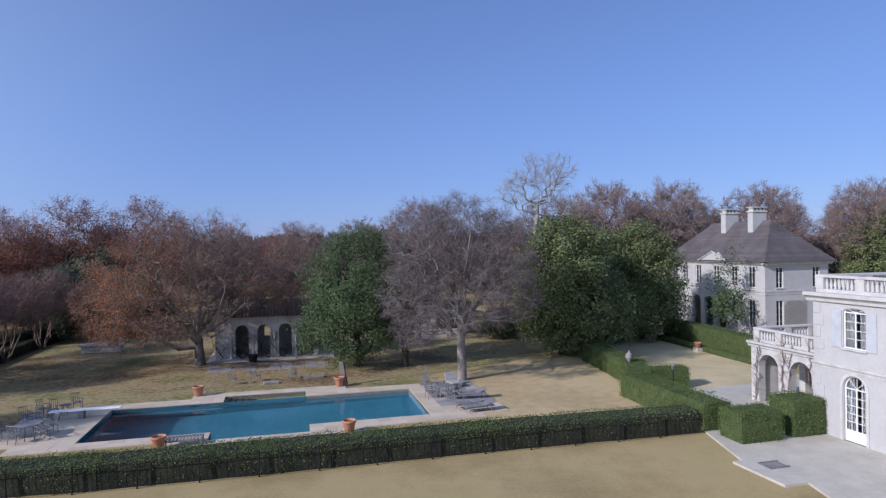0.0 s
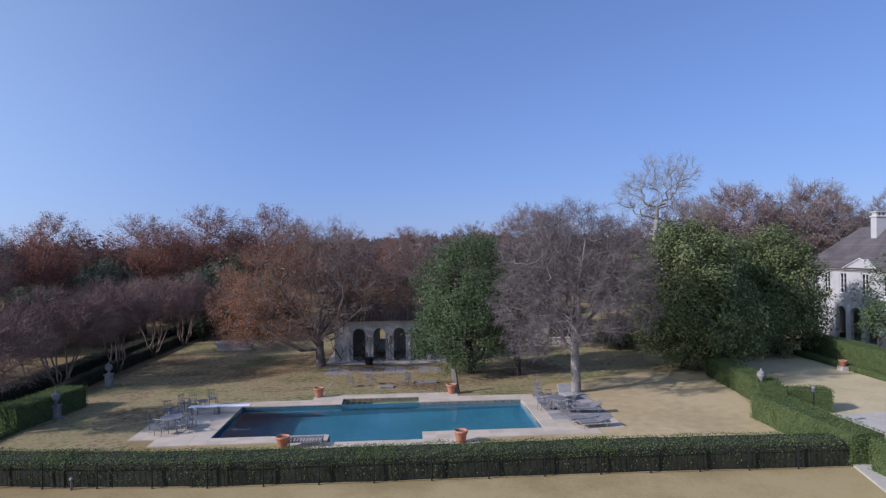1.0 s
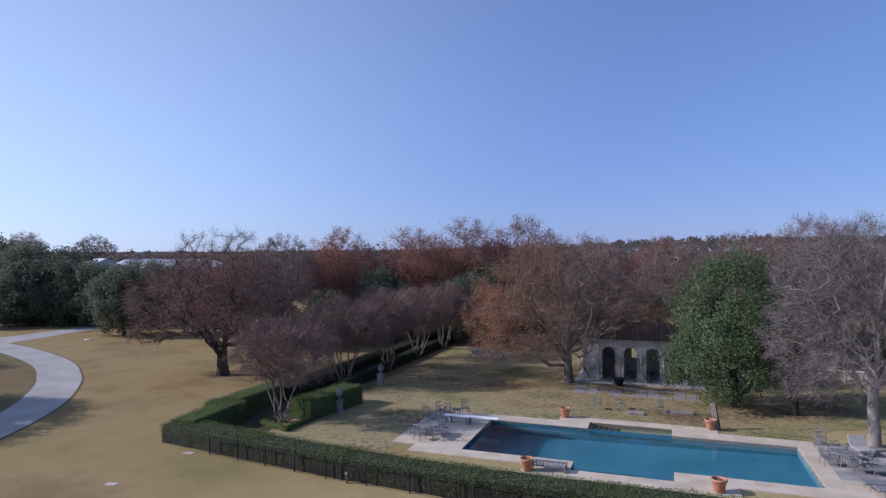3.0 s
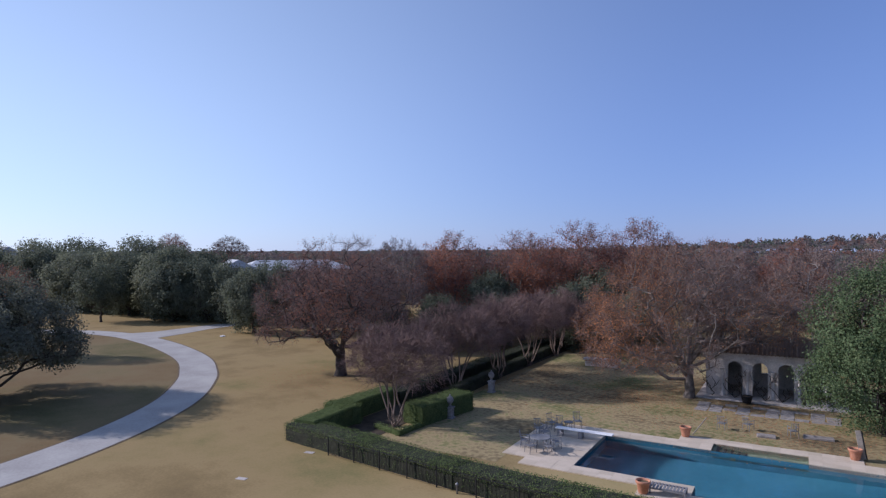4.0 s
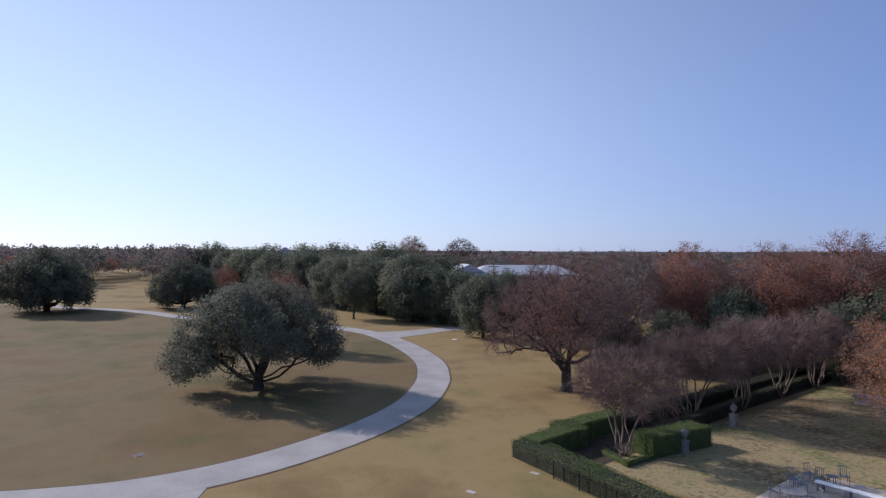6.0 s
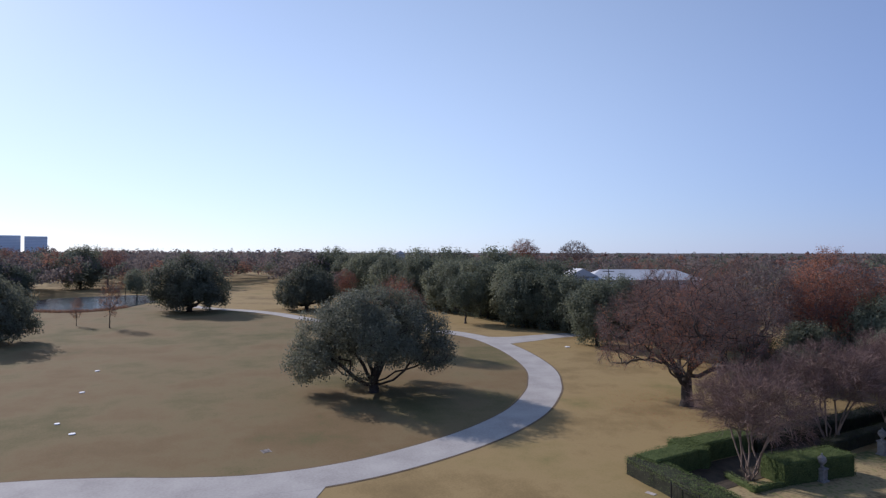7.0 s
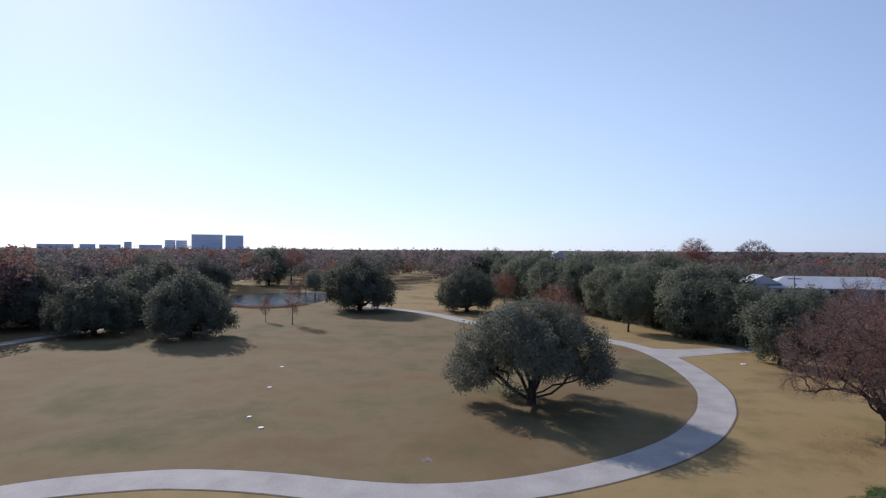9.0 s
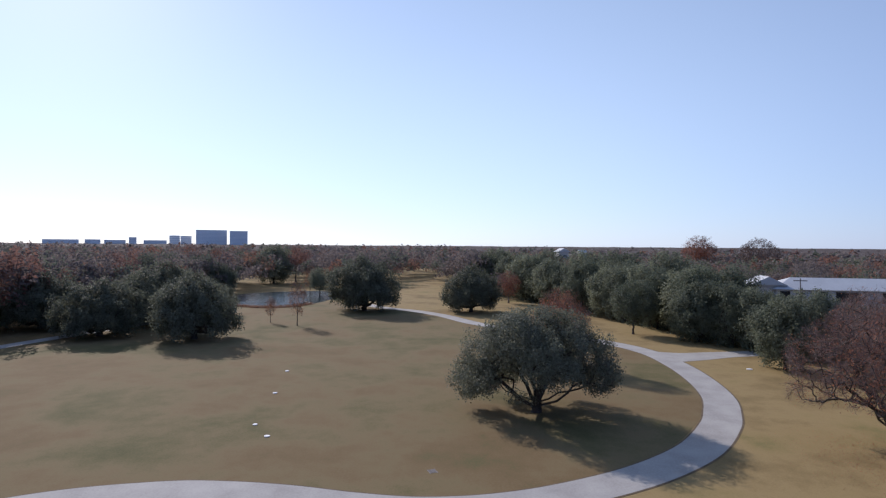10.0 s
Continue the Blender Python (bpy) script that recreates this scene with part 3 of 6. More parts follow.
def skeleton_of(rng, targets, trunk, arms=()):
    """Joins every target to the nearest limb that stands already. Returns nodes, parents and each node's load."""
    nodes, parent = [np.array(p, float) for p in trunk], [-1] + list(range(len(trunk) - 1))
    first = len(trunk) // 2
    top = np.array(trunk[-1])
    for k, tip in enumerate(arms):                # the great limbs, bowed up from the trunk's upper part
        prev = len(trunk) - 1 - k % 3 if len(trunk) > 4 else len(trunk) - 1
        a, tip = nodes[prev], np.array(tip)
        L = np.linalg.norm(tip - a)
        wave = rng.normal(0, 0.05 * L, 3)
        for s in range(1, 6):
            f = s / 5
            nodes.append(a + (tip - a) * f + wave * math.sin(math.pi * f) + np.array([0, 0, -0.07 * L * math.sin(math.pi * f)]) + rng.normal(0, 0.02 * L, 3))
            parent.append(prev)
            prev = len(nodes) - 1
    order = np.argsort(np.linalg.norm(targets - top, axis=1))
    arr = np.zeros((len(nodes) + 4 * len(targets) + 4, 3))
    arr[:len(nodes)] = nodes
    depth = np.zeros(len(arr))
    for t in targets[order]:
        n = len(nodes)
        d = np.linalg.norm(arr[first:n] - t, axis=1) + 0.12 * depth[first:n] + 0.8 * np.maximum(0, arr[first:n, 2] - t[2])
        k = first + int(np.argmin(d))
        a = arr[k]
        L = np.linalg.norm(t - a)
        segs = 1 if L < 0.8 else 2 if L < 2 else 3
        sag = rng.normal(0, 0.045 * L, 3)
        prev = k
        for s in range(1, segs + 1):
            f = s / segs
            p = a + (t - a) * f + sag * math.sin(math.pi * f) + np.array([0, 0, 0.04 * L * math.sin(math.pi * f)])
            arr[len(nodes)] = p
            depth[len(nodes)] = depth[prev] + 0.3
            nodes.append(p)
            parent.append(prev)
            prev = len(nodes) - 1
    nodes = np.array(nodes)
    load = np.zeros(len(nodes))
    has = np.zeros(len(nodes), bool)
    for p in parent:
        if p >= 0:
            has[p] = True
    load[~has] = 1
    for i in range(len(nodes) - 1, 0, -1):
        load[parent[i]] += load[i]
    return nodes, np.array(parent), load


def limbs(nodes, parent, radius, base_r):
    """Tapered limbs for a skeleton, thicker ones rounder."""
    V, F, n = [], [], 0
    for i in range(1, len(nodes)):
        p = parent[i]
        a, b = nodes[p], nodes[i]
        ra, rb = radius[i] * 1.06, radius[i]
        if p == 0:
            ra = base_r
        k = 9 if rb > 0.12 else 5 if rb > 0.04 else 3
        d = b - a
        L = np.linalg.norm(d)
        if L < 1e-4:
            continue
        d /= L
        x = np.cross(d, (0.31, 0.17, 0.93) if abs(d[2]) < 0.9 else (1, 0, 0))
        x /= np.linalg.norm(x)
        y = np.cross(d, x)
        w = np.arange(k) * 2 * math.pi / k
        ring = np.outer(np.cos(w), x) + np.outer(np.sin(w), y)
        V.append(a - d * ra * 0.3 + ring * ra)
        V.append(b + ring * rb)
        j = np.arange(k)
        F.append(np.stack([n + j, n + (j + 1) % k, n + k + (j + 1) % k, n + k + j], 1))
        n += 2 * k
    return mesh_from("trunk", np.concatenate(V), np.concatenate(F), True)


def twig_cards(points, ways, centre, count, length, width, rng, droop=0.0, spread=0.55):
    """Fine bent twigs that leave the points outwards."""
    P = np.repeat(points, count, axis=0)
    n = len(P)
    out = P - centre
    out /= np.linalg.norm(out, axis=1)[:, None] + 1e-9
    d = 0.6 * out + 0.4 * np.repeat(ways, count, axis=0) + rng.normal(0, spread, (n, 3))
    d /= np.linalg.norm(d, axis=1)[:, None] + 1e-9
    L = (length * rng.uniform(0.4, 1.2, n))[:, None]
    side = np.cross(d, rng.normal(0, 1, (n, 3)))
    side /= np.linalg.norm(side, axis=1)[:, None] + 1e-9
    P = P + rng.normal(0, 0.16, (n, 3))
    mid = P + d * L * 0.5 + rng.normal(0, 0.06, (n, 3)) * L
    end = mid + (d + rng.normal(0, 0.35, (n, 3)) + np.array([0, 0, -droop])) * L * 0.5
    w = side * width
    V = np.stack([P - w, P + w, mid + w * 0.7, mid - w * 0.7, end + w * 0.3, end - w * 0.3], 1).reshape(-1, 3)
    b = 6 * np.arange(n)
    F = np.concatenate([np.stack([b, b + 1, b + 2, b + 3], 1), np.stack([b + 3, b + 2, b + 4, b + 5], 1)])
    return V, F


def crown_points(rng, n, lobes, shell=0.55):
    """Points in a crown made of lobes (x, y, z, rx, ry, rz), thicker towards the outside."""
    w = np.array([l[3] * l[4] * l[5] for l in lobes]) ** 0.75
    pick = rng.choice(len(lobes), n, p=w / w.sum())
    d = rng.normal(0, 1, (n, 3))
    d /= np.linalg.norm(d, axis=1)[:, None]
    r = rng.uniform(shell ** 3, 1, n) ** (1 / 3)
    L = np.array(lobes)[pick]
    bumpy = np.array([1 + 0.16 * noise.noise(Vector(q * 2.1) + Vector((p * 3.7, 1.3, n % 17))) for q, p in zip(d, pick)])
    return L[:, :3] + d * (r * bumpy)[:, None] * L[:, 3:]


def tree(label, seed, trunk_h, trunk_r, lobes, n_limbs, bark, twigs=None, leaves=None, lean=(0, 0), flare=1.5, stems=1, shell=0.35, grow=0.5, min_r=0.009, taper=0.8, name="tree", category="tree", arms=0, leafy=None):
    """A tree: trunk and limbs that reach into every lobe of the crown, then twigs (count, length, width, material, droop) and leaves (count, size, material, spread)."""
    rng = np.random.default_rng(seed)
    ob = thing(name, label, category)
    lob = np.array(lobes, float)
    cen = (lob[:, :3] * (lob[:, 3:4])).sum(0) / lob[:, 3:4].sum()
    targets = crown_points(rng, n_limbs, lobes, shell)
    targets[:, 2] = np.maximum(targets[:, 2], 0.35)
    ring = 0.0 if stems == 1 else 0.28
    Vs, Fs, tips, ways, base = [], [], [], [], 0
    groups = np.arctan2(targets[:, 1] - cen[1], targets[:, 0] - cen[0])
    order = np.argsort(groups)
    for s in range(stems):
        ts = targets[order[s::stems]] if stems == 1 else targets[order[s * len(order) // stems:(s + 1) * len(order) // stems]]
        ang = groups[order[(2 * s + 1) * len(order) // (2 * stems)]] if stems > 1 else 0
        k = 6
        trunk = [(ring * math.cos(ang) * (0.5 + 1.6 * f) + lean[0] * f + 0.05 * rng.normal() * (f > 0), ring * math.sin(ang) * (0.5 + 1.6 * f) + lean[1] * f + 0.05 * rng.normal() * (f > 0), trunk_h * f - 0.05 * (f == 0)) for f in np.linspace(0, 1, k)]
        ext = np.abs(lob[:, :2]).max() + lob[:, 3].mean()
        reach = []
        for q in range(arms):
            az, up = 2 * math.pi * (q + 0.3 * rng.uniform()) / arms, (0.12, 0.5, 0.28)[q % 3]
            r = ext * (0.62 - 0.5 * up)
            reach.append((cen[0] + r * math.cos(az), cen[1] + r * math.sin(az), trunk_h * 1.5 + up * 1.4 * (lob[:, 2].max() - trunk_h)))
        nodes, parent, load = skeleton_of(rng, ts, trunk, reach)
        rad = np.maximum(min_r, trunk_r * (load / load[1]) ** grow)
        rad[1:k] = trunk_r * np.linspace(1.0, taper, k - 1)
        me = limbs(nodes, parent, rad, trunk_r * flare)
        co = np.empty(len(me.vertices) * 3, np.float32)
        me.vertices.foreach_get("co", co)
        fa = np.empty(len(me.loops), np.int32)
        me.loops.foreach_get("vertex_index", fa)
        Vs.append(co.reshape(-1, 3))
        Fs.append(fa.reshape(-1, 4) + base)
        base += len(me.vertices)
        bpy.data.meshes.remove(me)
        thin = np.arange(k + 2, len(nodes))[load[k + 2:] < 5]
        tips.append(nodes[thin])
        w = nodes[thin] - nodes[parent[thin]]
        ways.append(w / (np.linalg.norm(w, axis=1)[:, None] + 1e-9))
    part("trunk", mesh_from("trunk", np.concatenate(Vs), np.concatenate(Fs), True), bark, ob)
    tips = np.concatenate(tips)
    if twigs:
        c, L, w, mt, droop = twigs
        V, F = twig_cards(tips, np.concatenate(ways), cen, c, L, w, rng, droop)
        part("twig_canopy", mesh_from("twig_canopy", V, F), mt, ob, "fine bare twigs")
    if leaves:
        c, size, mt, spread = leaves
        P = np.repeat(tips, c, axis=0) + np.clip(rng.normal(0, spread, (len(tips) * c, 3)), -1.7 * spread, 1.7 * spread)
        if leafy:                                 # one side keeps its leaves longer
            way = (P[:, :2] - cen[:2]) @ np.array(leafy[:2]) / (lob[:, 3].max() + 2)
            P = P[rng.uniform(0, 1, len(P)) < np.clip(0.42 + leafy[2] * way, 0.1, 1.0)]
        P[:, 2] = np.maximum(P[:, 2], 0.06)
        out = P - cen
        out /= np.linalg.norm(out, axis=1)[:, None] + 1e-9
        V, F = leaf_cards(P, out + np.array([0, 0, 0.5]), size, rng, 0.7)
        part("crown", mesh_from("crown", V, F), mt, ob)
    return ob


def put(ob, x, y, turn=0.0, size=1.0, z=0.0):
    ob.matrix_basis = Matrix.Translation((x, y, z)) @ Matrix.Rotation(radians(turn), 4, "Z") @ Matrix.Scale(size, 4)
    return ob


def again(ob, x, y, turn, size, label="", tall=1.0):
    c = copy_thing(ob, Matrix.Identity(4))
    c.matrix_basis = Matrix.Translation((x, y, 0)) @ Matrix.Rotation(radians(turn), 4, "Z") @ Matrix.Diagonal((size, size, size * tall, 1))
    if label:
        c["label"] = label
    return c


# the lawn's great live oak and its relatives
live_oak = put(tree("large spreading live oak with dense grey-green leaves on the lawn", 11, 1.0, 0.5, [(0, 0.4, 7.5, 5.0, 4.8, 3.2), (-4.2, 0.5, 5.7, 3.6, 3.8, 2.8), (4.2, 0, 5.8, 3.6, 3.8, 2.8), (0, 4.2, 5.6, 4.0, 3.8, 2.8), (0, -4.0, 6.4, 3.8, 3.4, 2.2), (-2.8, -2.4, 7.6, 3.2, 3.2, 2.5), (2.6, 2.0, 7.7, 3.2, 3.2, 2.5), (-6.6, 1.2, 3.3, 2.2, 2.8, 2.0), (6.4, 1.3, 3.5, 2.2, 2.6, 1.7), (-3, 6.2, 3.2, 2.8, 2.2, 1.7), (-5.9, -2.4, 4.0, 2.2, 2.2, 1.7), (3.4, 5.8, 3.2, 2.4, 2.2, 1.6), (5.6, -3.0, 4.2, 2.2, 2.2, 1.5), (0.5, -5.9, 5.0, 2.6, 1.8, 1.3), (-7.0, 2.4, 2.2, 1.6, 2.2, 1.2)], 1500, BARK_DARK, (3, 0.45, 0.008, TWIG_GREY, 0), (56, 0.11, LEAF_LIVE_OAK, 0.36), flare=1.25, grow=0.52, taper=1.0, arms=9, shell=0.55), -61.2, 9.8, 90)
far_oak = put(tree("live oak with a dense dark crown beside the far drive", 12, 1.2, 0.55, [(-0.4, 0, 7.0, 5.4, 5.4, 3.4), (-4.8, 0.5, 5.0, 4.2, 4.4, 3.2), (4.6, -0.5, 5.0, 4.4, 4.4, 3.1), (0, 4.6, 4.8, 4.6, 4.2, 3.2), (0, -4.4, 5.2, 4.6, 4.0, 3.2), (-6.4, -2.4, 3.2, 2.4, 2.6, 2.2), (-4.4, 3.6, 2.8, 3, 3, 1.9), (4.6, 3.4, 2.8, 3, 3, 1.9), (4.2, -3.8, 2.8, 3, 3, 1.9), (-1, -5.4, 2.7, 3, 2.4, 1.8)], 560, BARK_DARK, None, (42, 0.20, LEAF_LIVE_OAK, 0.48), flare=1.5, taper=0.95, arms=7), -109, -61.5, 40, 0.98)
again(far_oak, -106.5, -43.5, 160, 0.93, "live oak with a dense dark crown beside the far drive", 1.2)
again(far_oak, -126, -58, 75, 1.12, "live oak with a dense dark crown behind others", 1.1)
again(far_oak, -132, -66, 250, 1.0, "live oak with a dense dark crown behind others")
again(far_oak, -118, -78, 20, 1.05, "live oak with a dense dark crown behind others")
again(far_oak, -150, -66, 120, 1.0, "live oak with a dense dark crown behind others")
again(far_oak, -96, -84, 330, 1.1, "live oak with a dense dark crown behind others")
again(far_oak, -143, -57, 300, 0.85, "live oak with a dense dark crown at the pond's edge")
again(far_oak, -155.5, -20.5, 200, 1.15, "live oak with a dense dark crown on the far lawn", 1.15)
again(far_oak, -155, 6.6, 285, 0.92, "live oak with a dense dark crown on the far lawn", 1.2)

bare_oak = put(tree("broad nearly bare oak with a few rust leaves on the lawn", 21, 2.6, 0.50, [(0, 0, 8.4, 5.2, 5.2, 4.3), (-3.8, 0, 6.6, 4.2, 4.2, 3.3), (3.6, 0.5, 6.8, 4.2, 4.2, 3.5), (0, 3.8, 6.4, 4.4, 4.0, 3.1), (0, -3.8, 6.8, 4.4, 4.0, 3.4), (-6.2, 1.0, 3.6, 2.2, 2.2, 1.0), (5.2, -3, 4.0, 2.4, 2.4, 1.2)], 1700, BARK_DARK, (26, 0.5, 0.008, TWIG_BROWN, 0.0), (9, 0.06, LEAF_RED, 0.36), flare=1.45, shell=0.4, arms=8), -48.7, 36.9, 40, 1.07)

oak = put(tree("spreading oak with rust-brown leaves beside the pool lawn", 31, 2.5, 0.40, [(0.5, 0, 9.0, 4.4, 4.6, 3.7), (-4.2, -0.5, 7.6, 4.2, 4.4, 3.6), (-7.0, -0.6, 5.4, 2.9, 3.4, 2.9), (2.8, 0.5, 7.4, 3.2, 4.2, 3.4), (-2.5, -3.6, 5.2, 4.0, 3.0, 2.6), (-1.5, 3.6, 7.0, 4.5, 3.4, 3.4), (-1.8, -0.5, 9.6, 3.4, 3.6, 3.0), (-3.8, -2.2, 3.0, 4.6, 3.0, 1.1), (1.0, -2.8, 3.8, 2.4, 2.4, 1.6)], 1900, BARK_OAK, (20, 0.42, 0.008, TWIG_BROWN, 0.05), (36, 0.058, LEAF_RUST, 0.34), flare=1.35, shell=0.5, arms=10, leafy=(-0.95, -0.3, 0.75)), -20.3, 50.9)
small_oak = put(tree("smaller half-bare oak with rust leaves beside the pavilion", 35, 2.6, 0.26, [(5, -0.7, 6.7, 3.6, 3.0, 2.4), (2.2, -0.3, 6.2, 2.6, 2.6, 2.2), (7.8, 0, 6.4, 2.6, 2.4, 2.0)], 520, BARK_OAK, (26, 0.55, 0.008, TWIG_BROWN, 0.05), (14, 0.06, LEAF_RUST, 0.34), shell=0.25), -21.35, 53.6)
put(tree("broad evergreen holly with dense dark green leaves", 41, 1.6, 0.3, [(0, 0, 6.4, 4.2, 4.0, 4.9), (-0.6, -0.4, 3.4, 4.2, 3.9, 3.0), (0.6, 0.4, 8.2, 3.3, 3.2, 3.0)], 760, BARK_DARK, None, (84, 0.08, LEAF_HOLLY, 0.36), shell=0.6), -6.9, 49.6)
put(tree("dark evergreen tree between the holly and a bare tree", 43, 3.0, 0.28, [(0, 0, 6.0, 2.4, 2.4, 3.2)], 260, BARK_DARK, None, (40, 0.10, LEAF_LIVE_OAK, 0.36), shell=0.4), -3.2, 49.2)
main_tree = put(tree("tall bare tree with drooping grey twigs at the pool patio", 51, 4.6, 0.31, [(0.2, 0, 9.9, 3.6, 3.6, 3.5), (-2.4, 0, 9.2, 3.1, 3.6, 3.3), (2.5, 0, 9.0, 3.1, 3.6, 3.4), (-3.3, 0, 6.4, 2.6, 3.0, 2.6), (3.2, 0.4, 6.4, 2.5, 3.0, 2.7), (0, -2.6, 6.0, 3.0, 2.4, 2.4), (-2.8, -0.8, 3.8, 2.3, 2.0, 1.2)], 2300, BARK_GREY, (30, 0.42, 0.0085, TWIG_GREY, 0.25), None, flare=1.35, shell=0.55, grow=0.47, arms=9), 1.2, 43.9)
red_bare = put(tree("bare brown tree with reddish twig tips", 53, 4.5, 0.34, [(0, 0, 12, 4.6, 4.6, 4.6), (-3.2, 0, 10.4, 3.8, 4, 4), (3.2, 0, 10.6, 3.8, 4, 4), (0, 0, 8.0, 5, 5, 3.2)], 1000, BARK_GREY, (26, 0.6, 0.011, TWIG_BROWN, 0), (14, 0.07, LEAF_RED, 0.36), shell=0.45), -2.5, 60.5, 0, 0.86)
put(tree("large magnolia with glossy yellow-green leaves down to the ground", 61, 1.5, 0.32, [(0, 0, 6.4, 4.4, 4.2, 5.6), (0.4, -0.4, 3.4, 4.5, 4.2, 3.0), (0.2, 0.2, 9.2, 3.0, 3.0, 3.0), (3.6, -0.8, 3.4, 2.4, 2.4, 2.6)], 800, BARK_DARK, None, (60, 0.12, LEAF_MAGNOLIA, 0.42), shell=0.6), 10.3, 53.6)
magnolia = put(tree("large magnolia with dark glossy leaves beside the forecourt", 63, 1.5, 0.32, [(0, 0, 6.0, 4.2, 4.2, 5.4), (0, -0.4, 3.6, 4.3, 4.2, 3.2), (0.2, 0.2, 8.8, 2.8, 2.8, 2.8)], 700, BARK_DARK, None, (60, 0.115, LEAF_MAGNOLIA, 0.40), shell=0.6), 19.8, 61.8)
again(magnolia, 15.2, 60.5, 100, 0.95, "dark magnolia in the shade between larger trees")
again(magnolia, 57, 80, 200, 1.12, "bright green tree behind the house")
put(tree("tall bare sycamore with pale bark above the evergreens", 71, 10.5, 0.22, [(0, 0, 16.5, 2.6, 2.6, 3.0), (-2.6, 0, 15.4, 1.8, 2.0, 2.2), (2.2, 0, 17.2, 1.9, 2.0, 2.4), (3.6, 0, 13.5, 1.8, 1.8, 1.4)], 320, BARK_PALE, (12, 0.7, 0.010, BARK_PALE, 0), None, lean=(-0.5, 0), shell=0.1, flare=1.2, grow=0.5, min_r=0.014, taper=0.5), 10.4, 66)

crape = put(tree("multi-stemmed bare crape myrtle in a clipped box bed", 81, 1.0, 0.055, [(0, 0, 5.1, 3.3, 3.1, 1.9), (-1.4, 0, 4.4, 2.6, 2.6, 1.6), (1.4, 0.3, 4.5, 2.6, 2.6, 1.6)], 560, BARK_CRAPE, (34, 0.64, 0.0085, TWIG_CRAPE, -0.15), None, stems=7, shell=0.25, flare=1.2, grow=0.45, min_r=0.006, name="crape_myrtle"), -31.6, 28.9)
crape["group"] = "row of crape myrtles"
for i, (x, y, s) in enumerate(((-36.0, 39.7, 1.06), (-36.6, 46.4, 1.12), (-38.3, 53.6, 1.06), (-39.6, 60.5, 1.08), (-41, 67, 1.0))):
    again(crape, x, y, 70 * i + 40, s, "multi-stemmed bare crape myrtle above the boundary hedge")

# the wood's edge, and single trees farther off
autumn = put(tree("autumn oak with red-brown leaves at the wood's edge", 91, 4.0, 0.32, [(0, 0, 9.6, 4.2, 4.2, 4.2), (-2.6, 0, 8.0, 3.4, 3.6, 3.6), (2.8, 0, 8.4, 3.4, 3.6, 3.4), (0, 0, 5.6, 4.4, 4.4, 2.6)], 620, BARK_OAK, (9, 0.6, 0.016, TWIG_BROWN, 0), (28, 0.09, LEAF_RED, 0.42), shell=0.5, arms=6), -50, 68, 0, 1.05)
evergreen = put(tree("dark evergreen tree at the wood's edge", 93, 2.0, 0.3, [(0, 0, 5.6, 4.4, 4.4, 4.4), (0, 0, 3.2, 4.8, 4.8, 3.0), (1.4, 0.8, 8.6, 2.6, 2.6, 2.6), (-1.9, -1.0, 7.6, 2.6, 2.6, 2.4), (2.6, -2.2, 5.8, 2.6, 2.6, 2.6), (-3.2, 2.0, 6.4, 2.2, 2.2, 2.3), (0.4, -3.4, 7.2, 1.9, 1.9, 2.0), (-0.5, 2.8, 8.8, 1.7, 1.7, 1.8), (3.4, 2.6, 4.4, 2.3, 2.3, 2.4)], 420, BARK_DARK, None, (40, 0.19, LEAF_EVERGREEN, 0.5), shell=0.6), -108.5, 45)
bare = put(tree("bare grey-brown tree at the wood's edge", 95, 4.0, 0.3, [(0, 0, 9.4, 4.2, 4.2, 4.4), (-2.6, 0, 7.6, 3.4, 3.6, 3.6), (2.8, 0, 8.0, 3.4, 3.6, 3.4)], 760, BARK_GREY, (22, 0.6, 0.016, TWIG_BROWN, 0), (2, 0.09, LEAF_RUST, 0.4), shell=0.5, arms=6), -62, 56)
round_tree = put(tree("small round evergreen tree beside the drive", 97, 2.2, 0.2, [(0, 0, 6.4, 4.0, 4.0, 4.0), (0, 0, 4.6, 3.8, 3.8, 2.6)], 260, BARK_DARK, None, (42, 0.16, LEAF_EVERGREEN, 0.45), shell=0.6), -117.2, 36.2)
slim = put(tree("slender young tree with a few orange leaves near the pond", 99, 3.0, 0.10, [(0, 0, 5.6, 1.7, 1.7, 3.2)], 120, BARK_DARK, (14, 0.7, 0.012, TWIG_BROWN, 0), (8, 0.13, LEAF_RUST, 0.4), shell=0.1), -125.4, -30.1)
again(slim, -130.1, -37, 80, 0.62, "slender young bare tree near the pond")
put(tree("slender young magnolia in front of the white house", 67, 1.3, 0.09, [(0, 0, 4.6, 1.3, 1.3, 3.2), (0, 0, 2.6, 1.7, 1.7, 1.7)], 130, BARK_DARK, None, (26, 0.10, LEAF_HOLLY, 0.32), shell=0.3), 28.1, 60.8, 30, 1.18)
rng = random.Random(8)
for x, y, s in ((-57, 62, 1.05), (-44, 73, 1.14), (-37.5, 77.5, 1.16), (-63, 66, 0.9), (-30, 84, 0.95), (-66, 50, 0.72), (-75, 60, 0.85), (-55, 80, 1.0), (-22, 88, 0.95), (24, 88, 1.28), (72, 96, 1.25)):
    again(autumn, x, y, rng.uniform(0, 360), s)
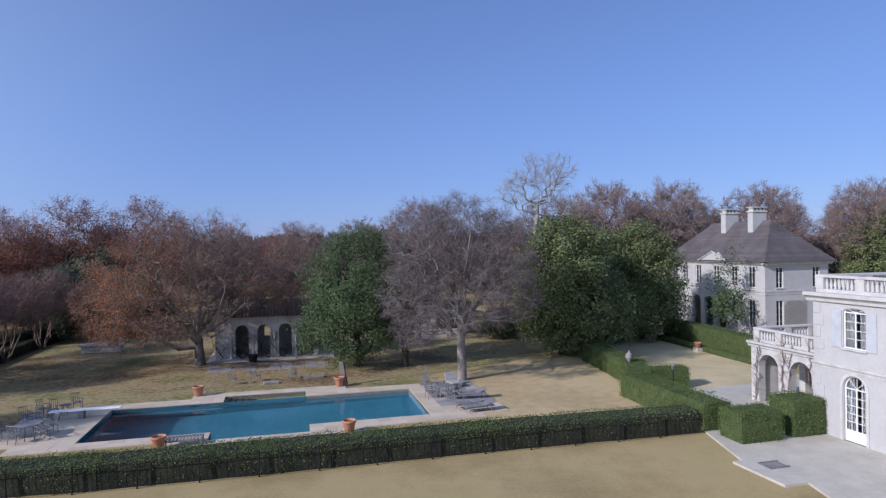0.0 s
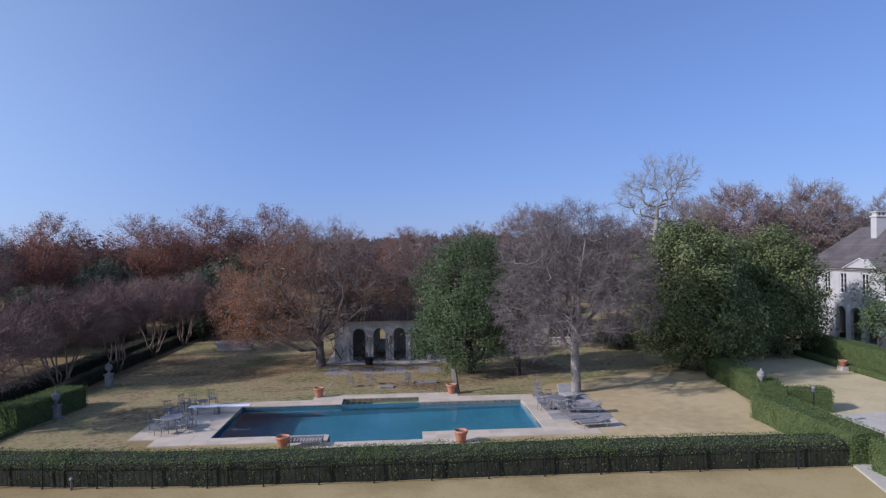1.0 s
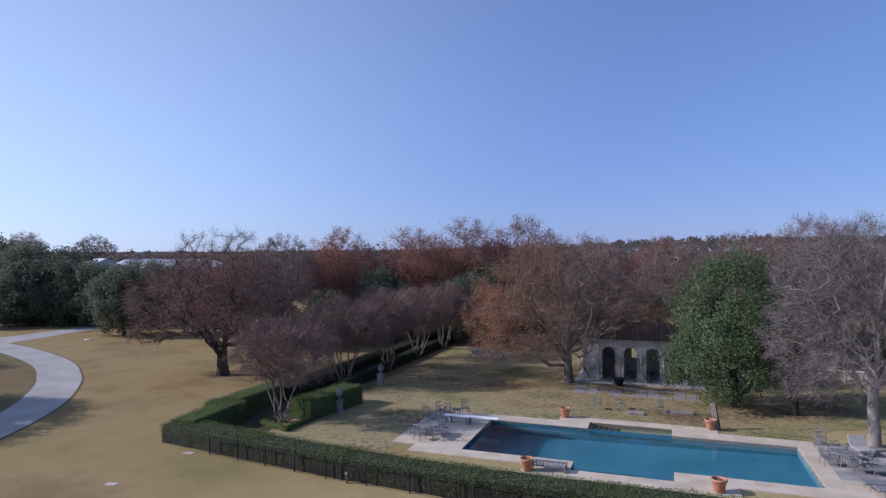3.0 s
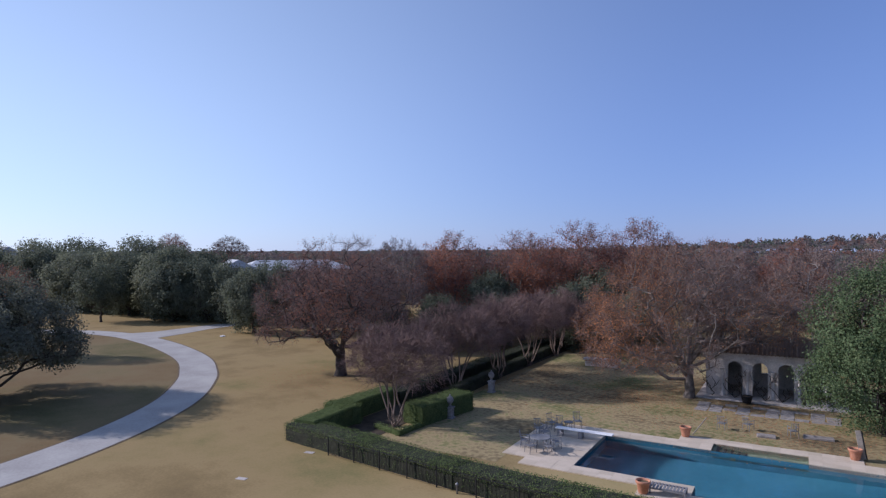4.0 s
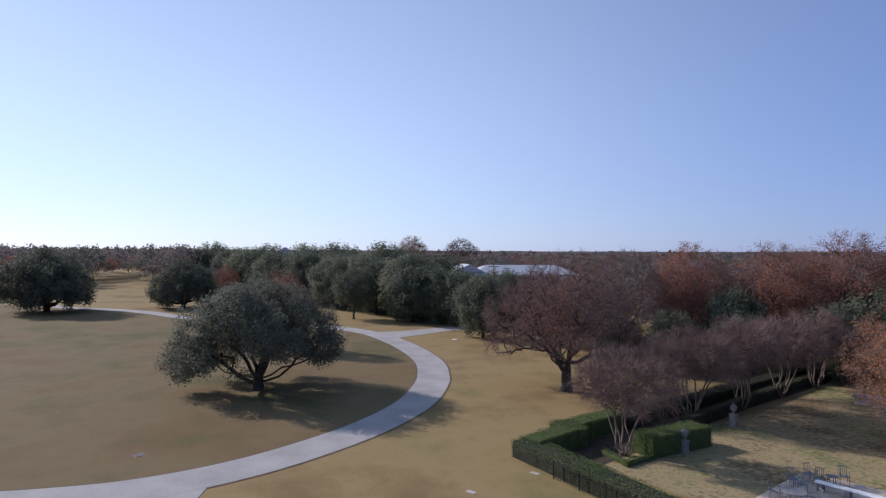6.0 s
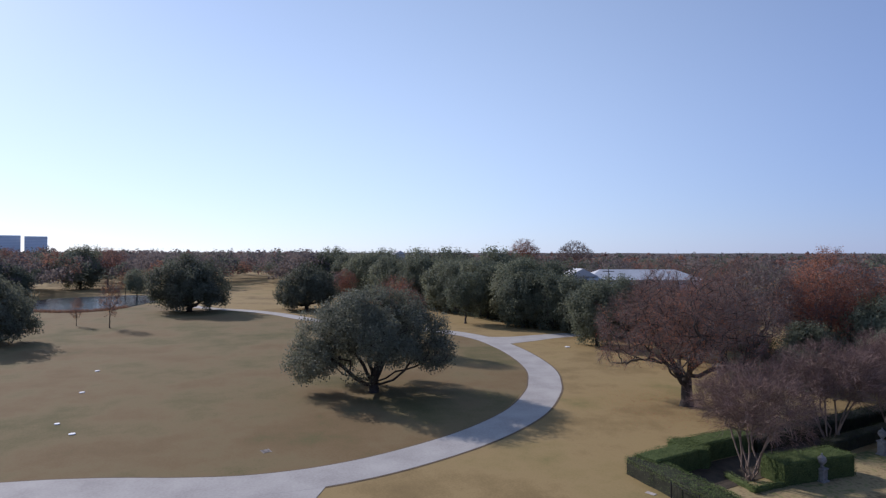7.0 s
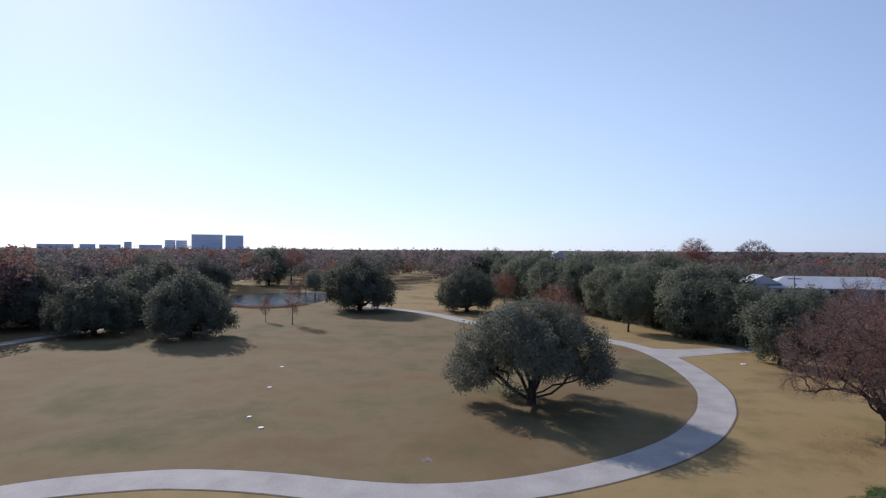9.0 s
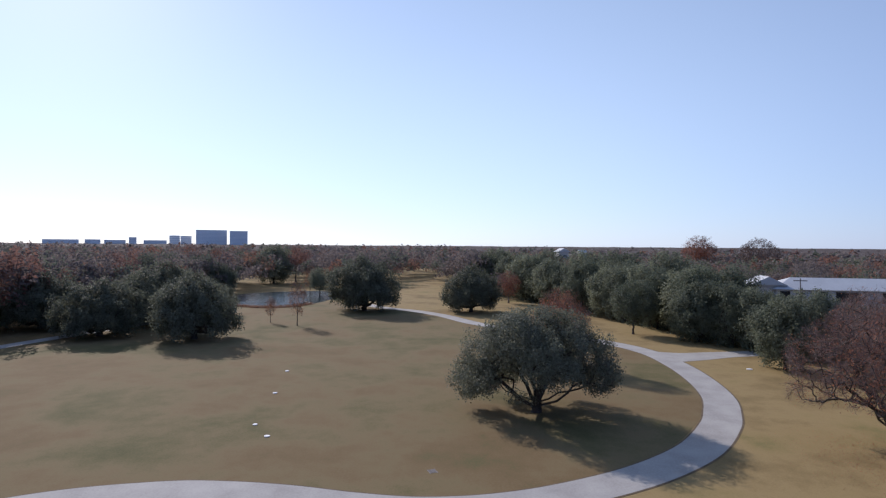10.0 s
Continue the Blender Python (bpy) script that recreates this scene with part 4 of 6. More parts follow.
for x, y, s in ((-69, 57, 0.8), (-60, 49.5, 0.7), (-72, 51, 0.75), (-80, 55, 0.8), (-26, 74, 0.9), (-16, 72, 0.9), (-8, 76, 0.8), (2, 78, 0.85), (8, 84, 0.95), (15, 82, 1.2), (52, 98, 1.35), (63, 92, 1.3), (21, 80, 1.28), (30, 82, 1.3), (36, 92, 1.3), (46, 90, 1.3), (58, 84, 1.3), (-46, 84, 0.95), (-12, 90, 1.0)):
    again(bare, x, y, rng.uniform(0, 360), s)
for x, y, s, h in ((-98.7, 51.5, 0.9, 1.03), (-91, 55.5, 0.85, 1.14), (-84, 47, 0.82, 1.14), (-103.5, 48.8, 0.8, 1.25), (-113, 46.5, 0.92, 1.31), (-119, 47.5, 1.15, 1.03), (-125, 43.5, 0.85, 1.25), (-131, 44, 1.1, 1.08), (-138, 40.5, 0.9, 1.25), (-144, 39, 1.1, 1.03), (-104, 58, 1.0, 0.76), (-112, 57, 1.1, 0.76), (-121, 56, 1.2, 0.97), (-132, 54, 1.1, 1.14), (-150, 44, 1.2, 1.03), (-95, 63, 1.0, 0.76), (-41, 66, 0.75, 1.0), (-48, 60, 0.6, 1.0), (-34, 70, 0.7, 1.0), (-54, 56, 0.62, 1.0), (-156, 36, 1.1, 1.14), (-164, 33, 0.9, 1.25), (-172, 30, 1.2, 1.03), (-183, 28, 1.1, 1.14), (-190, 25, 1.25, 1.05), (-200, 32, 1.3, 1.1), (-160, 46, 1.3, 1.1), (-176, 41, 1.3, 1.1), (-207, 22, 1.2, 1.1), (-218, 14, 1.2, 1.1), (-140, 52, 1.25, 1.15), (-228, 20, 1.3, 1.15), (-52, 64, 0.75, 1.2), (-40, 71, 0.8, 1.2), (-60, 54, 0.55, 0.8), (-51, 53, 0.48, 0.8), (-57, 50, 0.4, 0.7), (6, 63, 0.4, 0.8), (12.5, 66, 0.5, 0.9), (1, 68, 0.45, 0.8), (-4.5, 66, 0.4, 0.9), (-13, 69, 0.5, 0.9), (16.5, 71, 0.6, 0.9)):
    again(evergreen, x, y, rng.uniform(0, 360), s, "", h)


# woods that reach to the horizon
def soft_step(x, a, b):
    q = min(1.0, max(0.0, (x - a) / (b - a)))
    return q * q * (3 - 2 * q)


def rise(x, y):
    """The wooded country rises gently far off, and to a low hill in the north."""
    r, a = math.hypot(x, y), math.degrees(math.atan2(-x, y))
    return 8.0 * soft_step(r, 800, 2600) + 15.0 * soft_step(r, 380, 800) * math.exp(-((a - 6) / 21) ** 2)


def far_wood(name, mat, label, count, near, far, seed, tall, crown, keep, fill=1.0):
    g = np.random.default_rng(seed)
    V, F, base = [], [], 0
    for _ in range(count):
        r = math.sqrt(g.uniform(near ** 2, 800 ** 2)) if g.uniform() < 0.6 else near * (far / near) ** g.uniform()
        a = radians(g.uniform(-45, 140) if fill == 1.0 else g.uniform(84, 140))
        x, y = -r * math.sin(a), r * math.cos(a)
        if not keep(x, y):
            continue
        h, w = tall * (g.uniform(0.65, 1.25) if r < 600 else g.uniform(0.8, 1.55)) * (1.22 if y < 15 else 1.0), crown * g.uniform(0.7, 1.35)
        n = int((min(480, 90000 / r) if r < 340 else max(14, 25000 / r)) * fill)
        # each crown is a heap of smaller clumps
        k = 9 if r < 500 else 4
        d = g.normal(0, 1, (k, 3))
        d /= np.linalg.norm(d, axis=1)[:, None]
        d[:, 2] = np.abs(d[:, 2]) - 0.25
        clump = np.array([x, y, h * 0.48 + rise(x, y)]) + d * np.array([w, w, h * 0.5]) * 0.66
        e = g.normal(0, 1, (n, 3))
        e /= np.linalg.norm(e, axis=1)[:, None]
        e[:, 2] = np.abs(e[:, 2]) * 1.1 - 0.35
        P = clump[g.integers(0, k, n)] + e * np.array([w, w, h * 0.5]) * 0.46 * g.uniform(0.6, 1.05, (n, 1))
        P[:, 2] = np.clip(P[:, 2], 0.3, None)
        v, f = leaf_cards(P, e + np.array([0, 0, 0.4]), 0.58 * (150 / n) ** 0.5 * w / 5, g, 0.6, 0.5)
        V.append(v)
        F.append(f + base)
        base += len(v)
    ob = part(name, mesh_from(name, np.concatenate(V), np.concatenate(F)), mat)
    return tagged(ob, label, "woodland", kind="stuff")


def outside_lawn(x, y):
    """Leaves the estate's lawns and the white building's plot open."""
    if -158 < x < -88 and 40 < y < 108:
        return False
    if x > -60:
        return y > 92 or x > 100
    if y > 36 + 0.05 * (x + 215):
        return not (x > -130 and y < 60)
    # the far lawn's edge, from the southern wood round the pond and back along the drive
    edge = ((-60, -60), (-88, -78), (-165, -78), (-205, -73), (-226, -66), (-244, -62), (-234, -50), (-213, -40), (-216, -32), (-240, -26), (-298, -23), (-296, -6), (-236, 0), (-205, 13), (-150, 30), (-60, 40))
    inside = False
    for (x0, y0), (x1, y1) in zip(edge, edge[1:] + edge[:1]):
        if (y0 > y) != (y1 > y) and x < x0 + (y - y0) * (x1 - x0) / (y1 - y0):
            inside = not inside
    return not inside and x < -85 and (y < 8 or x < -188)


far_wood("far_wood", FAR_BROWN, "grey-brown bare woods that reach the horizon", 3200, 95, 2600, 5, 11.5, 5.8, outside_lawn)
far_wood("far_wood", FAR_RED, "red and orange autumn trees among far woods", 1150, 110, 1500, 6, 11.8, 5.2, outside_lawn)
far_wood("far_wood", FAR_GREEN, "dark evergreens among far woods", 1900, 110, 1800, 7, 11.2, 5.4, outside_lawn)
far_wood("far_wood", FAR_BROWN, "grey-brown bare wood behind the pond", 1500, 95, 430, 15, 12.4, 5.8, lambda x, y: x > -420 and -190 < y < 12 and outside_lawn(x, y), 0.9)
far_wood("far_wood", FAR_RED, "red autumn trees in the wood behind the pond", 480, 110, 430, 16, 12.6, 5.4, lambda x, y: x > -420 and -190 < y < 12 and outside_lawn(x, y), 0.9)
far_wood("far_wood", FAR_GREEN, "dark evergreens in the wood behind the pond", 620, 110, 430, 17, 12.4, 5.4, lambda x, y: x > -420 and -190 < y < 12 and outside_lawn(x, y), 0.9)
# the closed canopy of the most distant woods
rings = (560, 800, 1150, 1500, 1900, 2400, 3000, 3550)
V = [(-r * math.sin(radians(a)), r * math.cos(radians(a)), (7.6 if r < 1100 else 8.6) + rise(-r * math.sin(radians(a)), r * math.cos(radians(a))) + 2.6 * noise.noise((a * 1.7, r * 0.004, 2.0))) for r in rings for a in range(-60, 161)]
F = [(221 * i + j, 221 * i + j + 1, 221 * (i + 1) + j + 1, 221 * (i + 1) + j) for i in range(len(rings) - 1) for j in range(220)]
tagged(part("far_wood", mesh_from("far_wood", np.array(V), np.array(F)), FAR_BROWN), "closed canopy of brown woods on the horizon", "woodland", kind="stuff")
again(autumn, -86, 16.6, 30, 0.76, "small orange autumn tree behind the live oak")
again(autumn, -180, 18.5, 130, 0.68, "small dark red tree on the far lawn")
again(evergreen, -262, -74, 15, 1.55, "tall dark evergreen above the woods behind the pond")
again(autumn, -272, -67, 70, 1.15, "orange autumn tree behind the pond")
again(autumn, -214, -80, 140, 1.1, "red autumn tree at the wood's edge by the pond")
again(autumn, -236, -98, 200, 1.2, "red autumn tree at the wood's edge by the pond")
again(evergreen, -196, -72, 300, 0.95, "dark evergreen tree at the pond's edge")
again(round_tree, -199, -41, 50, 0.9, "small round evergreen tree behind the pond")
again(slim, -203, -45, 120, 1.1, "slender bare tree behind the pond")
again(autumn, -407, 166, 10, 2.2, "tall red autumn tree above the far woods", 0.80)
again(bare, -393, 198, 60, 2.1, "tall bare tree above the far woods", 0.80)

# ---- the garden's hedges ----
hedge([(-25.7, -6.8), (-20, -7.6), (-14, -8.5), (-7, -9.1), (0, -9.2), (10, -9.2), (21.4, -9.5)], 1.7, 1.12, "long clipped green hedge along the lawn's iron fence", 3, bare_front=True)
hedge([(-25.7, -6.0), (-25.9, -2.4), (-26.6, -2.0), (-26.5, 3.0)], 1.8, 1.3, "tall clipped boundary hedge beside the lawn", 4, 200)
hedge([(-26.1, 4.5), (-26.0, 20), (-25.5, 40)], 1.7, 1.0, "loose boundary hedge coloured dark for the shade of crape myrtles", 24, 110, 0.05, leaf_mat=LEAF_HEDGE_SHADED)
hedge([(-21.3, 0.4), (-20.6, 4.2)], 1.9, 1.4, "clipped hedge block beside a stone urn", 5)
hedge([(-22.9, 8.5), (-23.4, 20), (-23.6, 34)], 1.1, 0.9, "clipped hedge coloured dark for the shade of crape myrtles", 6, 110, 0.045, leaf_mat=LEAF_HEDGE_SHADED)
hedge([(-23.0, -2.4), (-20.9, -3.0), (-20.7, -0.7)], 0.5, 0.35, "low clipped box edging round a bed", 7, 200)
hedge([(22.3, -9.6), (22.3, -3.2)], 1.7, 1.5, "clipped hedge beside the terrace", 8)
hedge([(22.7, -2.4), (24.4, 1.0), (25.3, 8.5)], 1.5, 1.5, "clipped hedge along the forecourt", 9)
hedge([(24.2, -0.8), (26.3, -1.2)], 1.3, 1.4, "clipped hedge spur beside a stone urn", 10)
hedge([(22.6, -11.9), (23.4, -11.9)], 1.6, 1.55, "clipped hedge cube on the terrace", 11)
hedge([(25.75, -11.7), (25.95, -11.7)], 1.7, 1.9, "clipped hedge cube against the house wall", 12)
hedge([(37.8, 3.0), (38.8, 17)], 1.6, 1.9, "clipped hedge in front of the white house", 13, 160, 0.04)
hedge([(36.4, 2.0), (37.0, 16.5)], 0.8, 0.5, "low clipped box hedge along the forecourt", 14, 160, 0.04)

# ---- houses ----


def wall_mesh(length, z0, z1, thick, openings):
    """An upright wall along x, its outside at y = 0 and its inside at y = thick, with openings (x0, x1, bottom, top, rise of the arch)."""
    bm = bmesh.new()

    def prism(poly):
        f = [bm.verts.new((x, 0, z)) for x, z in poly]
        b = [bm.verts.new((x, thick, z)) for x, z in poly]
        bm.faces.new(f)
        bm.faces.new(b[::-1])
        for i in range(len(poly)):
            j = (i + 1) % len(poly)
            bm.faces.new((f[j], f[i], b[i], b[j]))
    x = 0.0
    cols = sorted({(o[0], o[1]) for o in openings})
    for a, b in cols:
        if a > x + 1e-4:
            prism([(x, z0), (a, z0), (a, z1), (x, z1)])
        z = z0
        for o in sorted([o for o in openings if (o[0], o[1]) == (a, b)], key=lambda o: o[2]):
            if o[2] > z + 1e-4:
                prism([(a, z), (b, z), (b, o[2]), (a, o[2])])
            z = o[3]
            rise = o[4]
            if rise:
                n, c = 10, (a + b) / 2
                arc = [(c - (b - a) / 2 * math.cos(math.pi * k / n), o[3] - rise + rise * math.sin(math.pi * k / n)) for k in range(n + 1)]
                for p, q in zip(arc, arc[1:]):
                    prism([p, q, (q[0], o[3] + 0.02), (p[0], o[3] + 0.02)])
                z = o[3] + 0.02
        if z < z1 - 1e-4:
            prism([(a, z), (b, z), (b, z1), (a, z1)])
        x = b
    if x < length - 1e-4:
        prism([(x, z0), (length, z0), (length, z1), (x, z1)])
    return bm


def facing(u, v, z, way):
    """Local pose of a wall that starts at (u, v): it runs to the viewer's right, and its outside faces 'w' (-u), 's' (-v), 'n' or 'e'."""
    turn = {"s": 0, "w": -90, "n": 180, "e": 90}[way]
    return pose(u, v, z, 0, 0, turn)


def window(owner, m, x0, x1, z0, z1, rise=0.0, cols=2, rows=4, shutters=0.0, sill=True, depth=0.14, panel=0.0, curtains=False):
    """A window or French door in a wall: frame, glazing bars, panes, sill, and shutters where the wall has them."""
    bm = bmesh.new()
    f = 0.055
    top = z1 - rise
    box(bm, x0, x0 + f, depth - 0.05, depth, z0, top)
    box(bm, x1 - f, x1, depth - 0.05, depth, z0, top)
    box(bm, x0 + f, x1 - f, depth - 0.05, depth, z0, z0 + max(f, panel))
    box(bm, x0 + f, x1 - f, depth - 0.05, depth, top - f, top)
    box(bm, (x0 + x1) / 2 - 0.035, (x0 + x1) / 2 + 0.035, depth - 0.055, depth - 0.003, z0 + max(f, panel), top - f)
    if rise:
        n, c, h = 10, (x0 + x1) / 2, (x1 - x0) / 2
        for k in range(n):
            t0, t1 = math.pi * k / n, math.pi * (k + 1) / n
            q = [(c - h * math.cos(t0), top + rise * math.sin(t0)), (c - h * math.cos(t1), top + rise * math.sin(t1)), (c - (h - f) * math.cos(t1), top + (rise - f) * math.sin(t1)), (c - (h - f) * math.cos(t0), top + (rise - f) * math.sin(t0))]
            a = [bm.verts.new((x, depth - 0.05, z)) for x, z in q]
            b = [bm.verts.new((x, depth, z)) for x, z in q]
            bm.faces.new(a[::-1])
            for i in range(4):
                bm.faces.new((a[i], a[(i + 1) % 4], b[(i + 1) % 4], b[i]))
        for t in (0.25, 0.5, 0.75):
            rod(bm, (c, depth - 0.02, top), (c - (h - f) * math.cos(math.pi * t), depth - 0.02, top + (rise - f) * math.sin(math.pi * t)), 0.016, 4)
    zb = z0 + max(f, panel)
    for k in range(1, rows):
        z = zb + (top - f - zb) * k / rows
        box(bm, x0 + f, x1 - f, depth - 0.04, depth - 0.012, z - 0.014, z + 0.014)
    for k in range(1, 2 * cols):
        if k != cols:
            x = x0 + f + (x1 - x0 - 2 * f) * k / (2 * cols)
            box(bm, x - 0.013, x + 0.013, depth - 0.042, depth - 0.010, zb, top - f)
    win = part("window", bm, WHITE_PAINT, owner, "white-framed window with glazing bars", m)
    g = bmesh.new()
    g.faces.new([g.verts.new((x, depth - 0.02, z)) for x, z in ((x0 + f, zb), (x1 - f, zb), (x1 - f, top - f), (x0 + f, top - f))])
    if rise:
        c, h = (x0 + x1) / 2, (x1 - x0) / 2 - f
        g.faces.new([g.verts.new((c + h * math.cos(math.pi * k / 10), depth - 0.02, top + (rise - f) * math.sin(math.pi * k / 10))) for k in range(11)])
    part("pane", g, GLASS, win)
    if curtains:
        wide = (x1 - x0) * 0.36
        for a in (x0 + 0.02, x1 - 0.02 - wide):
            c = bmesh.new()
            cols_ = [[c.verts.new((a + wide * k / 16, depth + 0.13 + 0.035 * math.sin(k * 1.9), z)) for z in (z0 + 0.05, z1 - 0.1)] for k in range(17)]
            for p, q in zip(cols_, cols_[1:]):
                c.faces.new((p[0], q[0], q[1], p[1]))
            part("curtain", c, CURTAIN, win, "drawn white curtain")
    if sill:
        part("sill", boxed(x0 - 0.08, x1 + 0.08, -0.09, 0.05, z0 - 0.09, z0 - 0.004, 0.012), TRIM, win)
    if shutters:
        for a, b in ((x0 - 0.05 - shutters, x0 - 0.05), (x1 + 0.05, x1 + 0.05 + shutters)):
            s = boxed(a, b, -0.05, -0.012, z0 - 0.02, top + rise * 0.35, 0.006)
            box(s, a + 0.06, b - 0.06, -0.062, -0.045, z0 + 0.08, z0 + (top - z0) * 0.48)
            box(s, a + 0.06, b - 0.06, -0.062, -0.045, z0 + (top - z0) * 0.54, top - 0.05)
            part("shutter", s, SHUTTER, win, "pale grey wooden shutter")
    return win


BALUSTER = None


def balustrade(owner, a, b, z, height, bay=2.2):
    """A stone balustrade between two points of its owner: plinth, rail, piers and turned balusters."""
    global BALUSTER
    a, b = Vector((*a, z)), Vector((*b, z))
    L = (b - a).length
    d = (b - a) / L
    m = Matrix.Translation(a) @ Matrix.Rotation(math.atan2(d.y, d.x), 4, "Z")
    bm = box(bmesh.new(), 0, L, -0.14, 0.14, 0, height * 0.2)
    part("plinth", bm, TRIM, owner, "", m)
    part("rail", boxed(-0.05, L + 0.05, -0.16, 0.16, height * 0.84, height, 0.02), TRIM, owner, "", m)
    n = max(1, round(L / bay))
    for i in range(n + 1):
        x = min(max(L * i / n, 0.2), L - 0.2)
        part("pier", boxed(x - 0.22, x + 0.22, -0.15, 0.15, height * 0.2, height * 0.84), TRIM, owner, "", m)
    if BALUSTER is None:
        h = 1.0
        t = turned([(0.075, 0), (0.075, 0.08), (0.045, 0.12), (0.085, 0.34), (0.07, 0.5), (0.04, 0.8), (0.06, 0.9), (0.075, 0.93), (0.075, 1.0)], 8)
        BALUSTER = bpy.data.meshes.new("baluster")
        t.to_mesh(BALUSTER)
        t.free()
        BALUSTER.materials.append(TRIM)
    for i in range(n):
        x0, x1 = L * i / n + 0.3, L * (i + 1) / n - 0.3
        c = max(1, round((x1 - x0) / 0.22))
        for k in range(c + 1):
            part("baluster", BALUSTER, TRIM, owner, "", m @ Matrix.Translation((x0 + (x1 - x0) * k / c, 0, height * 0.2)) @ Matrix.Diagonal((1, 1, height * 0.64, 1)))


def band(owner, m, length, z0, z1, proud, name="cornice", mat=None, end0=0.0, end1=0.0):
    """A moulded band along a wall, stepping out towards its top."""
    bm = bmesh.new()
    h = z1 - z0
    prof = [(0.0, z0), (-proud * 0.35, z0), (-proud * 0.4, z0 + h * 0.3), (-proud * 0.75, z0 + h * 0.55), (-proud, z0 + h * 0.62), (-proud, z1), (0.0, z1)]
    A = [bm.verts.new((-end0, y, z)) for y, z in prof]
    B = [bm.verts.new((length + end1, y, z)) for y, z in prof]
    for i in range(len(prof) - 1):
        bm.faces.new((A[i], B[i], B[i + 1], A[i + 1]))
    bm.faces.new(A)
    bm.faces.new(B[::-1])
    return part(name, bm, mat or TRIM, owner, "", m)


def mansion():
    """The main house: only its corner, with the loggia, comes into view."""
    h = thing("mansion", "white stucco mansion with a stone balustrade and arched French doors", "house", ESTATE)
    U, V0, LEN = 26.9, -11.75, 22.0
    m = facing(U, V0, 0, "w")
    doors = [(1.68 + 3.55 * i, 2.88 + 3.55 * i, 0.10, 3.22, 0.6) for i in range(5)]
    wins = [(d[0], d[1], 4.5, 6.42, 0.2) for d in doors]
    part("wall", wall_mesh(LEN, 0, 7.0, 0.35, doors + wins), STUCCO, h, "", m)
    for d in doors:
        window(h, m, *d[:4], d[4], 2, 5, 0, False, 0.16, 0.55, True)
    for w_ in wins:
        window(h, m, *w_[:4], w_[4], 1, 4, 0.52, curtains=True)
    for d in doors:                       # raised surround of each arched door
        bm = bmesh.new()
        n, c, r = 12, (d[0] + d[1]) / 2, (d[1] - d[0]) / 2
        top = d[3] - d[4]
        for sx in (d[0] - 0.16, d[1] + 0.02):
            box(bm, sx, sx + 0.14, -0.05, 0.0, 0.1, top)
        for k in range(n):
            t0, t1 = math.pi * k / n, math.pi * (k + 1) / n
            q = [(c - (r + a) * math.cos(t), top + (d[4] + a) * math.sin(t)) for t, a in ((t0, 0.02), (t1, 0.02), (t1, 0.16), (t0, 0.16))]
            A = [bm.verts.new((x, -0.05, z)) for x, z in q]
            B = [bm.verts.new((x, 0.0, z)) for x, z in q]
            bm.faces.new(A)
            for i in range(4):
                bm.faces.new((A[i], B[i], B[(i + 1) % 4], A[(i + 1) % 4]))
        part("door_surround", bm, TRIM, h, "", m)
    band(h, m, LEN, 3.36, 3.64, 0.10, "string_course", end0=0.1)
    band(h, m, LEN, 6.62, 7.06, 0.34, end0=0.34)
    for k in range(11):                   # corner stones
        z = 0.12 + 0.59 * k
        if not 2.9 < z < 3.7:
            part("quoin", boxed(0.0, 0.62 if k % 2 else 0.42, -0.03, -0.002, z, z + 0.56, 0.006), STUCCO, h, "", m)
    mn = facing(U + 14, V0 + 0.0, 0, "n")
    part("wall", wall_mesh(14 - 0.35, 0, 7.0, 0.35, []), STUCCO, h, "", mn)
    band(h, mn, 14, 6.62, 7.06, 0.34, end1=0.0)
    part("wall", boxed(U + 13.65, U + 14, V0 - LEN, V0 - 0.36, 0, 7.0), STUCCO, h)
    part("wall", boxed(U + 0.36, U + 13.64, V0 - LEN, V0 - LEN + 0.35, 0, 7.0), STUCCO, h)
    part("roof", boxed(U + 0.05, U + 13.95, V0 - LEN + 0.05, V0 - 0.05, 6.9, 7.06), PALE_PAVING, h, "flat roof behind the balustrade")
    part("floor", boxed(U + 0.36, U + 13.6, V0 - LEN + 0.36, V0 - 0.36, 0.0, 0.08), DARK_WOOD, h)
    part("upper_floor", boxed(U + 0.36, U + 13.6, V0 - LEN + 0.36, V0 - 0.36, 3.5, 3.7), DARK_WOOD, h)
    balustrade(h, (U + 0.16, V0 - 0.16), (U + 0.16, V0 - LEN), 7.062, 0.86, 2.4)
    balustrade(h, (U + 14, V0 - 0.16), (U + 0.45, V0 - 0.16), 7.062, 0.86, 2.6)
    # loggia
    lg = thing("loggia", "white arched loggia with a roof terrace and bare climbing vines", "loggia", ESTATE)
    LU, LV, LL = 28.5, -5.55, 6.18
    ml = facing(LU, LV, 0, "w")
    arches = [(0.62, 2.12, 0.0, 2.95, 0.75), (2.95, 4.45, 0.0, 2.95, 0.75), (4.9, 5.9, 0.0, 2.85, 0.5)]
    part("wall", wall_mesh(LL, 0.03, 3.4, 0.45, arches), TRIM, lg, "stone arcade", ml)
    band(lg, ml, LL, 3.3, 3.62, 0.2, end0=0.2)
    mln = facing(LU + 4.5, LV, 0, "n")
    part("wall", wall_mesh(4.04, 0.03, 3.4, 0.45, [(1.0, 2.9, 0.03, 2.95, 0.8)]), TRIM, lg, "", mln)
    band(lg, mln, 4.5, 3.3, 3.62, 0.2, end1=0.0)
    part("roof_terrace", boxed(LU + 0.01, LU + 4.5, LV - LL + 0.02, LV - 0.01, 3.41, 3.61), PALE_PAVING, lg)
    part("wall", boxed(LU + 4.1, LU + 4.5, LV - LL + 0.02, LV - 0.5, 0.03, 3.4), TRIM, lg)
